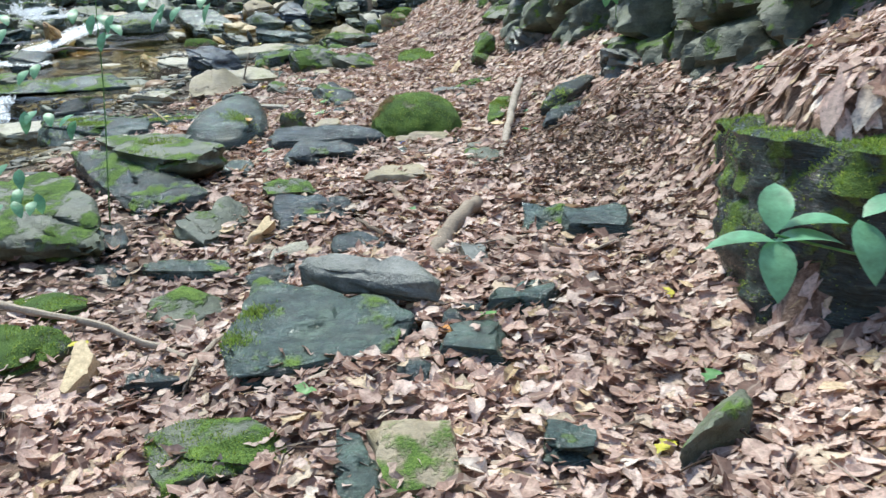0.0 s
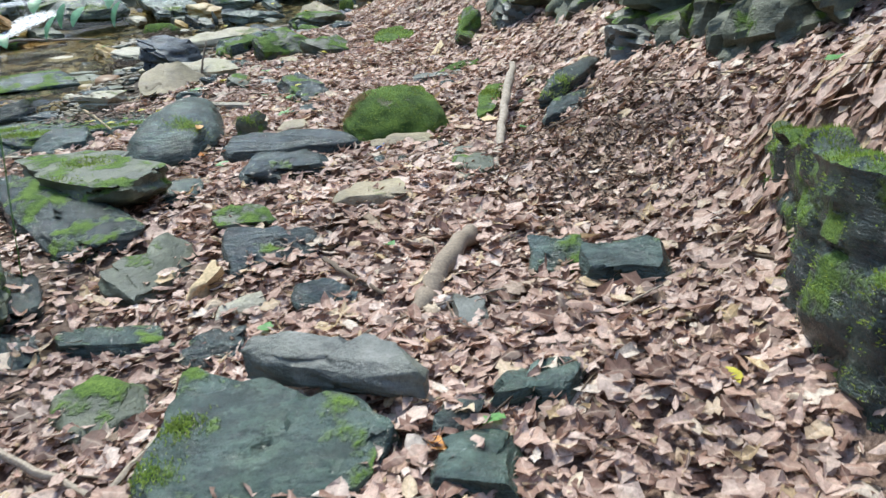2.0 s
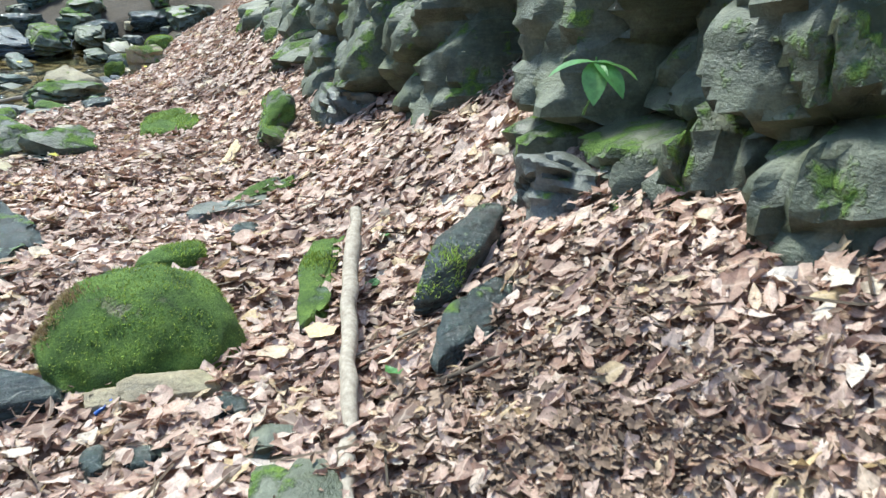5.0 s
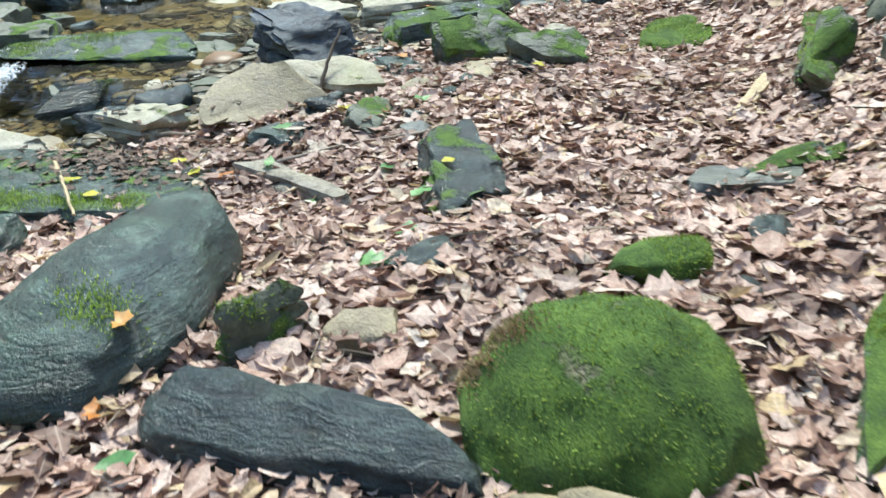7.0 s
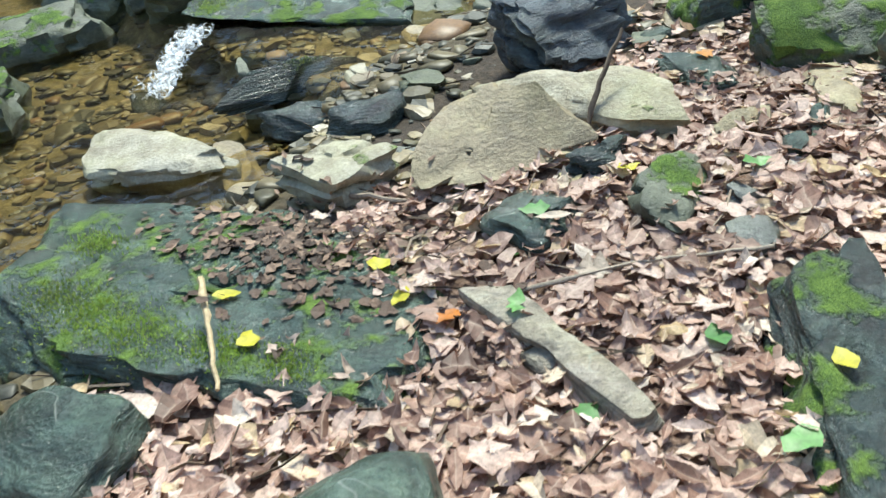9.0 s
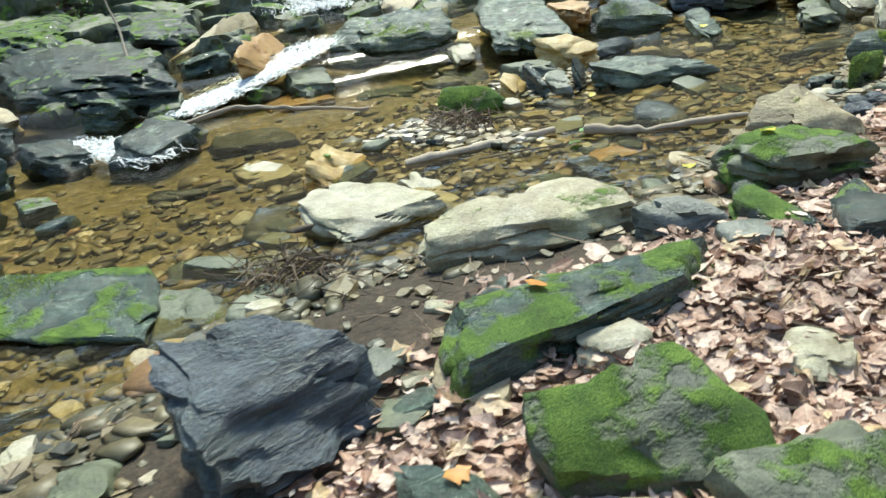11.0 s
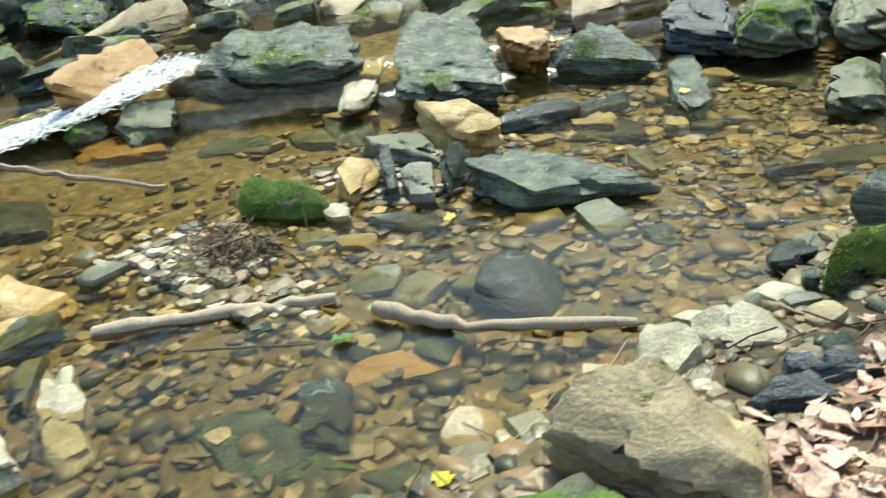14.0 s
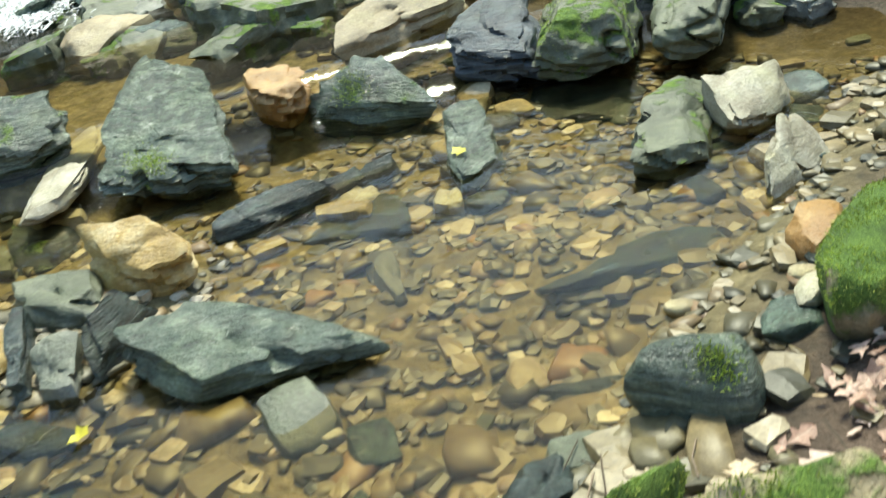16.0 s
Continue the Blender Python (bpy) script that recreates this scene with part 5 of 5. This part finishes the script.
# ---- sticks, twigs and branches ----
def stick(name, points, radius, mat, label, category="stick", thin=0.6, sides=7):
    """A tapering, slightly crooked stick through the points."""
    rng = random.Random(len(label) + int(radius * 1e4))
    pts = [Vector(p) for p in points]
    fine = []
    for a, b in zip(pts, pts[1:]):
        for i in range(7):
            fine.append(a.lerp(b, i / 7) + Vector([rng.uniform(-1, 1) * radius * 0.35 for _ in range(3)]))
    fine.append(pts[-1])
    verts, faces = [], []
    for k, p in enumerate(fine):
        way = (fine[min(k + 1, len(fine) - 1)] - fine[max(k - 1, 0)]).normalized()
        side = way.cross(Vector((0.3, 0.2, 1))).normalized()
        up = side.cross(way)
        r = radius * (1 - (1 - thin) * k / (len(fine) - 1)) * rng.uniform(0.80, 1.16)
        for s in range(sides):
            a = 2 * math.pi * s / sides
            verts.append(p + side * math.cos(a) * r * rng.uniform(0.9, 1.1) + up * math.sin(a) * r)
        if k:
            o = (k - 1) * sides
            faces += [(o + s, o + (s + 1) % sides, o + sides + (s + 1) % sides, o + sides + s) for s in range(sides)]
    faces += [tuple(range(sides))[::-1], tuple(range(len(verts) - sides, len(verts)))]
    return tagged(link_mesh(name, verts, faces, mat, angle=50), label, category)


def lie(x, y, up=0.02):
    return (x, y, float(ground(x, y)) + up)


stick("stick", [(0.62, 8.99, 0.24), (0.56, 8.3, 0.10), lie(0.53, 7.5, 0.03), lie(0.52, 7.25, 0.03)], 0.031, mottled_bark, "pale grey-brown barked stick lying on leaves", thin=0.75, sides=11)
stick("branch", [lie(0.25, 5.66, 0.01), lie(0.31, 5.95, 0.05), lie(0.43, 6.38, 0.07)], 0.050, bark, "short rotting piece of branch in the leaf litter", thin=0.8, sides=9)
stick("stick", [lie(-1.75, 5.2, 0.06), lie(-1.1, 4.95, 0.06), lie(-0.60, 4.69, 0.04)], 0.020, bark, "pale bent stick lying across mossy stones")
stick("stick", [lie(-0.50, 4.98, 0.05), lie(-0.55, 4.7, 0.04), lie(-0.51, 4.44, 0.03)], 0.012, bark, "thin forked stick between stones and leaves")
stick("twig", [lie(0.03, 5.55, 0.04), lie(0.38, 5.69, 0.06), lie(0.62, 5.80, 0.05)], 0.007, bark, "thin brown twig on the dry leaves")
stick("twig", [lie(-0.25, 6.33, 0.06), lie(-0.08, 6.12, 0.05), lie(0.10, 5.91, 0.04)], 0.014, dark_bark, "dark crooked twig among fallen leaves")
stick("twig", [lie(1.0, 5.50, 0.05), lie(1.17, 5.60, 0.06)], 0.007, bark, "thin pale twig on the dry leaves")
stick("twig", [lie(0.55, 8.05, 0.05), lie(0.76, 8.08, 0.06), lie(1.0, 8.15, 0.05)], 0.006, bark, "thin straight twig beside a mossy stone")
stick("twig", [lie(0.8, 7.75, 0.04), lie(1.1, 7.72, 0.05)], 0.010, dark_bark, "dark twig half hidden in dry leaves")
stick("twig", [lie(-0.5, 7.05, 0.04), lie(-0.9, 6.9, 0.05)], 0.009, bark, "short brown twig on the leaf litter")
stick("twig", [(-2.32, 10.60, -0.06), (-2.33, 10.75, 0.12), (-2.32, 10.91, 0.27)], 0.012, dark_bark, "upright dark twig leaning on a pale slab")
stick("twig", [(-2.78, 9.22, 0.05), (-2.62, 9.10, 0.0), (-2.48, 8.99, -0.06)], 0.011, pale_wood, "pale peeled twig lying on the flat slab")
stick("twig", [lie(-2.12, 9.63, 0.04), lie(-1.8, 9.95, 0.05), lie(-1.48, 10.18, 0.05)], 0.008, bark, "long thin twig across the leaf litter")
stick("twig", [lie(-3.01, 9.94, 0.04), lie(-2.65, 9.98, 0.05)], 0.013, bark, "short pale twig at the creek edge")
stick("branch", [(-3.45, 14.91, -0.19), (-3.08, 15.04, -0.22), (-2.53, 15.37, -0.20)], 0.034, bark, "waterlogged pale branch lying in the shallow stream", sides=9)
stick("branch", [(-4.4, 14.2, -0.23), (-4.0, 14.6, -0.22), (-3.66, 14.9, -0.19)], 0.040, bark, "bleached broken branch stranded in the stream", sides=9)
stick("branch", [(-7.1, 14.15, -0.18), (-6.6, 14.78, -0.06), (-6.1, 15.0, -0.12), (-5.55, 15.3, -0.20)], 0.024, bark, "bent grey branch lying across the stream")
stick("twig", [(-4.3, 13.0, -0.18), (-3.95, 13.2, -0.16)], 0.018, dark_bark, "dark stick lying in the shallow water")
stick("twig", [(-3.9, 14.3, -0.2), (-3.45, 14.6, -0.18)], 0.007, dark_bark, "dark thin twig in the shallow stream")
stick("twig", [(-8.4, 15.25, -0.1), (-8.9, 15.6, 0.5), (-9.3, 15.7, 1.2)], 0.018, bark, "thin bare sapling stem leaning over the stream")


def chunk(name, x, y, z, size, turn, mat, label):
    """A splintered piece of wood."""
    p, faces = rock_points(9, int(size[0] * 1000) + 5, np.array(size), 0.1, 7, 0.1)
    p[:, 0] *= 1 + 0.3 * np.sin(p[:, 1] * 60)
    ob = link_mesh(name, p, faces, mat, angle=40)
    ob.matrix_basis = pose(x, y, z, 10, -18, turn)
    return tagged(ob, label, "wood")


chunk("wood_chunk", -0.76, 6.18, float(ground(-0.76, 6.18)) + 0.05, (0.10, 0.04, 0.06), 70, pale_wood, "splintered yellow rotten wood chunk between stones")
chunk("wood_chunk", -0.93, 4.50, float(ground(-0.93, 4.5)) + 0.04, (0.11, 0.05, 0.05), 100, pale_wood, "pale broken rotten wood lying in leaves")
chunk("bark_piece", -0.12, 10.96, float(ground(-0.12, 10.96)) + 0.05, (0.14, 0.03, 0.02), 75, pale_wood, "pale curled bark piece on the leaves")
stick("plastic_strip", [lie(-0.25, 7.97, 0.03), lie(-0.20, 8.02, 0.05), lie(-0.17, 8.08, 0.06)], 0.006, blue_plastic, "short strip of blue plastic on leaves", "litter")


# ---- single fresh leaves on the stones and the litter ----
depsgraph = bpy.context.evaluated_depsgraph_get()
depsgraph.update()


def drop(x, y, z):
    """The height of whatever lies under a point."""
    hit, place, *rest = scene.ray_cast(depsgraph, Vector((x, y, z + 0.25)), Vector((0, 0, -1)))
    return place.z if hit else z


dead_moss = island_material("dead_moss", [(0.0, (0.30, 0.22, 0.11)), (1.0, (0.58, 0.46, 0.28))], 0.9, 30, 0.3)


def moss_patch(x, y, z, reach, count=420, mat=moss_blade, long=1.0, label="tuft of bright green moss"):
    """Moss blades growing on the stone under a point."""
    rng = np.random.default_rng(int(abs(x) * 700 + abs(y) * 90))
    stone, verts, faces = None, [], []
    for _ in range(count):
        px, py = x + rng.normal(0, reach * 0.5), y + rng.normal(0, reach * 0.35)
        hit, place, normal, _, ob, _ = scene.ray_cast(depsgraph, Vector((px, py, z + 0.4)), Vector((0, 0, -1)))
        if hit and ob.name.startswith("moss"):
            ob = ob.parent
        if not hit or not ob.name.startswith(("boulder", "stone")):
            continue
        stone = stone or bpy.data.objects[ob.name]
        if ob.name != stone.name:
            continue
        up = (normal + Vector(rng.normal(0, 0.4, 3)) + Vector((0, 0, 0.2))).normalized()
        side = up.cross(Vector(rng.normal(0, 1, 3))).normalized() * rng.uniform(0.0015, 0.0035)
        n = len(verts)
        verts += [place - side, place + side, place + up * rng.uniform(0.008, 0.020) * long]
        faces.append((n, n + 1, n + 2))
    if stone:
        back = stone.matrix_world.inverted()
        tagged(link_mesh("moss", [back @ v for v in verts], faces, mat, stone, smooth=False), label, kind="stuff")


for x, y, z, reach in ((-5.11, 17.22, 0.0, 0.15), (-5.0, 16.8, -0.1, 0.1), (-1.93, 16.58, 0.0, 0.07), (-6.42, 16.78, 0.15, 0.24), (-6.15, 16.9, 0.15, 0.15), (-1.67, 16.0, 0.16, 0.16), (-4.35, 11.13, -0.2, 0.12), (-5.2, 11.94, -0.1, 0.22), (-5.6, 11.6, -0.1, 0.2),
                       (-0.40, 4.66, 0.0, 0.1), (-0.36, 4.85, 0.0, 0.08), (-1.21, 8.38, 0.1, 0.12), (0.44, 8.88, 0.07, 0.14), (0.84, 8.16, 0.1, 0.14), (0.97, 8.32, 0.2, 0.12), (-3.30, 9.03, 0.0, 0.18), (-3.10, 9.02, 0.0, 0.18), (-2.88, 9.04, 0.0, 0.16),
                       (-2.62, 9.10, 0.0, 0.12), (-2.40, 9.16, 0.0, 0.1), (-3.5, 9.3, 0.0, 0.12), (1.56, 4.75, 0.5, 0.2), (1.56, 5.1, 0.5, 0.25), (1.58, 5.5, 0.5, 0.25), (1.60, 5.9, 0.5, 0.25), (1.75, 4.62, 0.5, 0.25), (2.0, 4.60, 0.5, 0.25),
                       (-1.90, 7.0, 0.1, 0.2), (-4.6, 18.3, 0.05, 0.12), (-1.85, 7.42, 0.1, 0.15), (-1.55, 8.2, 0.05, 0.12)):
    moss_patch(x, y, z, reach, int(2600 * reach) + 250)
moss_patch(-0.41, 8.35, 0.2, 0.07, 500, dead_moss, 1.1, "pale dead patch in the moss")
moss_patch(-0.47, 8.27, 0.2, 0.06, 400, dead_moss, 1.1, "pale dead patch in the moss")


def single_leaf(x, y, z, size, turn, mat, label, shape=0):
    v, f = DRY_SHAPES[(1, 2, 4, 6, 9, 11)[int(abs(x * 100) + shape) % 6]]
    ob = tagged(link_mesh("fallen_leaf", v * size * 0.9, f, mat), label, "leaf", "fresh fallen leaves")
    ob.matrix_basis = pose(x, y, drop(x, y, z) + 0.016, random.Random(int(x * 100)).uniform(-12, 12), 5, turn)
    return ob


G, Y, O, W = "fresh green leaf fallen on the litter", "yellow leaf lying on the wet stones", "orange-brown leaf lying on a stone", "pale dry leaf lying on the litter"
for x, y, z in ((-1.10, 9.20, -0.04), (-1.10, 8.91, -0.04), (-1.23, 7.87, 0.02), (-1.64, 9.39, -0.04), (-1.97, 9.62, -0.05), (-2.18, 10.05, 0.01), (-2.16, 9.90, -0.02), (-1.47, 9.77, -0.03), (-1.18, 9.49, -0.03),
                (-1.68, 10.58, 0.0), (-3.46, 14.95, -0.19), (-3.43, 14.71, -0.19), (-1.52, 15.87, -0.02)):
    single_leaf(x, y, z, 0.115, x * 400, green_leaf, G, 0)
for x, y, z in ((-0.02, 4.34, -0.05), (0.58, 4.87, 0.01), (1.35, 4.37, 0.15), (-0.36, 5.74, -0.12), (0.07, 6.30, -0.05), (0.73, 9.02, 0.13), (1.80, 5.89, 0.72), (1.85, 5.46, 0.72),
                (0.66, 8.64, 0.08), (0.68, 7.84, 0.06), (-1.05, 8.91, 0.01), (-0.27, 6.13, -0.08), (-4.9, 14.02, -0.2)):
    single_leaf(x, y, z, 0.10, x * 700, green_leaf, G, 4)
for x, y, z in ((-2.79, 9.29, 0.0), (-2.50, 9.65, 0.02), (-2.56, 9.17, 0.0), (-2.32, 9.54, 0.02), (-2.05, 10.43, 0.02), (-1.28, 11.24, 0.02), (-2.07, 14.03, 0.18), (-2.55, 14.29, -0.10),
                (-1.56, 15.77, 0.0), (-3.78, 15.76, -0.14), (-3.62, 17.90, 0.02), (-1.56, 15.62, 0.0), (1.16, 4.03, 0.06), (-1.06, 4.72, -0.04), (1.29, 5.03, 0.18), (-1.17, 9.74, 0.09)):
    single_leaf(x, y, z, 0.10, x * 500, yellow_leaf, Y, 0)
for x, y, z in ((-2.13, 9.52, 0.02), (-2.20, 11.40, 0.04), (-2.39, 12.25, 0.18), (-1.46, 8.19, 0.18), (-1.39, 7.97, 0.17), (0.42, 4.80, 0.0)):
    single_leaf(x, y, z, 0.10, x * 300, orange_leaf, O, 4)
for x, y, z in ((2.03, 6.93, 0.57), (0.45, 8.28, 0.06)):
    single_leaf(x, y, z, 0.16, x * 300, pale_wood, W, 1)


# ---- small plants ----
def plant(name, foot, top, leaves, size, label, mat=pale_leaf, bend=(0.02, 0, 0)):
    """A stem with pointed leaves spread at its top."""
    base = tagged(new(name), label, "plant")
    base.location = foot
    stem = stick("stem", [(0, 0, 0), (Vector(top) - Vector(foot)) * 0.5 + Vector(bend), Vector(top) - Vector(foot)], 0.004, green_leaf, "", thin=0.5)
    for key in ("label", "category"):
        if key in stem:
            del stem[key]
    stem.parent = base
    for dx, dy, dz, turn, droop in leaves:
        v, f = leaf_shape(1, 0.25, -0.10, 0.18, 0.0, 7)
        v[:, 0] += 0.5
        ob = link_mesh("leaf", v * size, f, mat, base)
        at = Vector(top) - Vector(foot) + Vector((dx, dy, dz))
        ob.matrix_basis = pose(*at, 0, droop, turn)
    return base


plant("seedling", lie(1.85, 3.30, 0), (1.17, 3.14, 0.935), [(0, 0, 0, 178, 8), (0, 0, 0, 265, 45), (0, 0, 0, 5, 5), (0.12, 0.03, 0.02, 170, 10), (0.14, 0.03, 0.02, 280, 50), (0.14, 0.03, 0.03, 20, -10), (0, 0, 0.01, 80, -30)], 0.115, "light green broad-leaved seedling on the leaf bank", bend=(0.10, 0.02, 0.30))
plant("fern", (1.30, 7.98, 0.80), (1.22, 7.60, 1.02), [(0, 0, 0, 175, 15), (0, 0, 0, 5, 25), (0, 0, 0, 250, 50), (0, 0, 0, 300, 40)], 0.13, "small pale fern growing from the rock face", green_leaf)
rng = random.Random(8)
spray = [(x - rng.uniform(-0.06, 0.06), y + rng.uniform(-0.15, 0.15), z - 1.5 + rng.uniform(-0.05, 0.05), rng.uniform(220, 320), rng.uniform(25, 70))
         for x, y, z in ((-0.27, 0, 1.14), (-0.02, 0, 1.12), (0.08, 0, 1.07), (0.22, 0, 1.12), (0.40, 0, 1.07), (0.53, 0, 1.12), (0.0, 0, 1.01), (-0.41, -0.2, 0.94), (-0.30, -0.2, 0.88), (-0.41, -0.2, 1.1), (-0.34, -0.3, 0.66),
                         (-0.23, -0.3, 0.62), (-0.20, -0.1, 0.59), (-0.29, -0.6, 0.46), (-0.28, -0.6, 0.3), (-0.26, -0.6, 0.23), (-0.32, -0.6, 0.27)) for _ in range(2)]
plant("sapling", (-1.68, 6.25, float(ground(-1.68, 6.25))), (-1.48, 6.22, 1.5), spray, 0.11, "thin young sapling with light green leaves among stones")


# ---- white water ----
def cascade(points, width, strands, seed, label):
    rng = random.Random(seed)
    pts = [Vector(p) for p in points]
    verts, faces = [], []
    for _ in range(strands):
        off, w, a, b = rng.gauss(0, width * 0.4), rng.uniform(0.003, 0.013), rng.uniform(0, 0.7), rng.uniform(0.2, 0.45)
        last = None
        for k in range(13):
            t = min(0.999, a + b * k / 12) * (len(pts) - 1)
            i = int(t)
            p, way = pts[i].lerp(pts[i + 1], t - i), (pts[i + 1] - pts[i]).normalized()
            side = way.cross(Vector((0, 0, 1))).normalized()
            c = p + side * (off + 0.03 * math.sin(k * 1.1 + off * 40)) + Vector((0, 0, 0.035 * abs(math.sin(k * 0.9 + off * 60)) + rng.uniform(0, 0.015)))
            n = len(verts)
            r = w * math.sin(math.pi * (k + 0.5) / 13)
            verts += [c + side * r, c + Vector((0, 0, r * 0.8)), c - side * r]
            if k:
                faces += [(n - 3, n - 2, n + 1, n), (n - 2, n - 1, n + 2, n + 1)]
    return tagged(link_mesh("cascade", verts, faces, foam), label, "waterfall", kind="stuff")


cascade([(-6.95, 16.6, 0.12), (-7.05, 16.0, 0.0), (-7.3, 15.4, -0.12), (-7.4, 14.8, -0.19)], 0.30, 900, 3, "white foaming water rushing between boulders")
cascade([(-10.7, 20.6, 0.32), (-10.2, 20.0, 0.15), (-9.4, 19.2, 0.06), (-8.8, 18.6, 0.04)], 0.7, 420, 5, "white water spilling over distant rocks")
cascade([(-7.9, 13.95, -0.17), (-7.2, 13.9, -0.19), (-6.3, 13.85, -0.20)], 0.22, 240, 7, "white foam below the small rapids")
cascade([(-5.5, 11.35, -0.22), (-5.35, 11.0, -0.32), (-5.2, 10.7, -0.42)], 0.12, 110, 9, "thin white water falling over a dark slab")

def slab_debris(rng):
    x, y = rng.normal(-2.85, 0.30), rng.normal(9.60, 0.15)
    v, f = DRY_SHAPES[rng.integers(len(DRY_SHAPES))]
    s = rng.uniform(0.02, 0.075)
    m = turned(rng.uniform(0, 6.3), rng.normal(0, 0.12), rng.normal(0, 0.12))
    return (v * s) @ m.T + (x, y, drop(x, y, 0.1) + 0.008), f


dark_debris = island_material("dark_debris", [(0.0, (0.05, 0.032, 0.022)), (0.6, (0.15, 0.095, 0.065)), (1.0, (0.38, 0.26, 0.18))], 0.75, 60)
scattered("leaf_debris", 420, 41, slab_debris, dark_debris, "dark broken leaf debris on the flat slab", "leaf litter")

# ---- the nearest leaves of the litter, one by one ----
litter_object = bpy.data.objects["leaf_litter"]
leaf_meshes = []
for v, f in DRY_SHAPES:
    mesh = bpy.data.meshes.new("leaf")
    mesh.from_pydata([tuple(p) for p in v], [], f)
    mesh.attributes.new("rib", "FLOAT", "POINT").data.foreach_set("value", ribs(v))
    mesh.materials.append(dry_leaf_piece)
    leaf_meshes.append(mesh)
rng = random.Random(77)
for i in range(290):
    y = rng.uniform(4.2, 9.6)
    x = rng.uniform(-0.3, 1.4) - 0.28 * (y - 5)
    s = rng.uniform(0.09, 0.15)
    ob = new("leaf", rng.choice(leaf_meshes))
    ob.parent = litter_object
    ob.matrix_basis = pose(x, y, float(rough_ground(x, y)) + 0.05, rng.gauss(0, 12), rng.gauss(0, 12), rng.uniform(0, 360)) @ Matrix.Diagonal((s, s * rng.uniform(0.8, 1.2), s, 1))
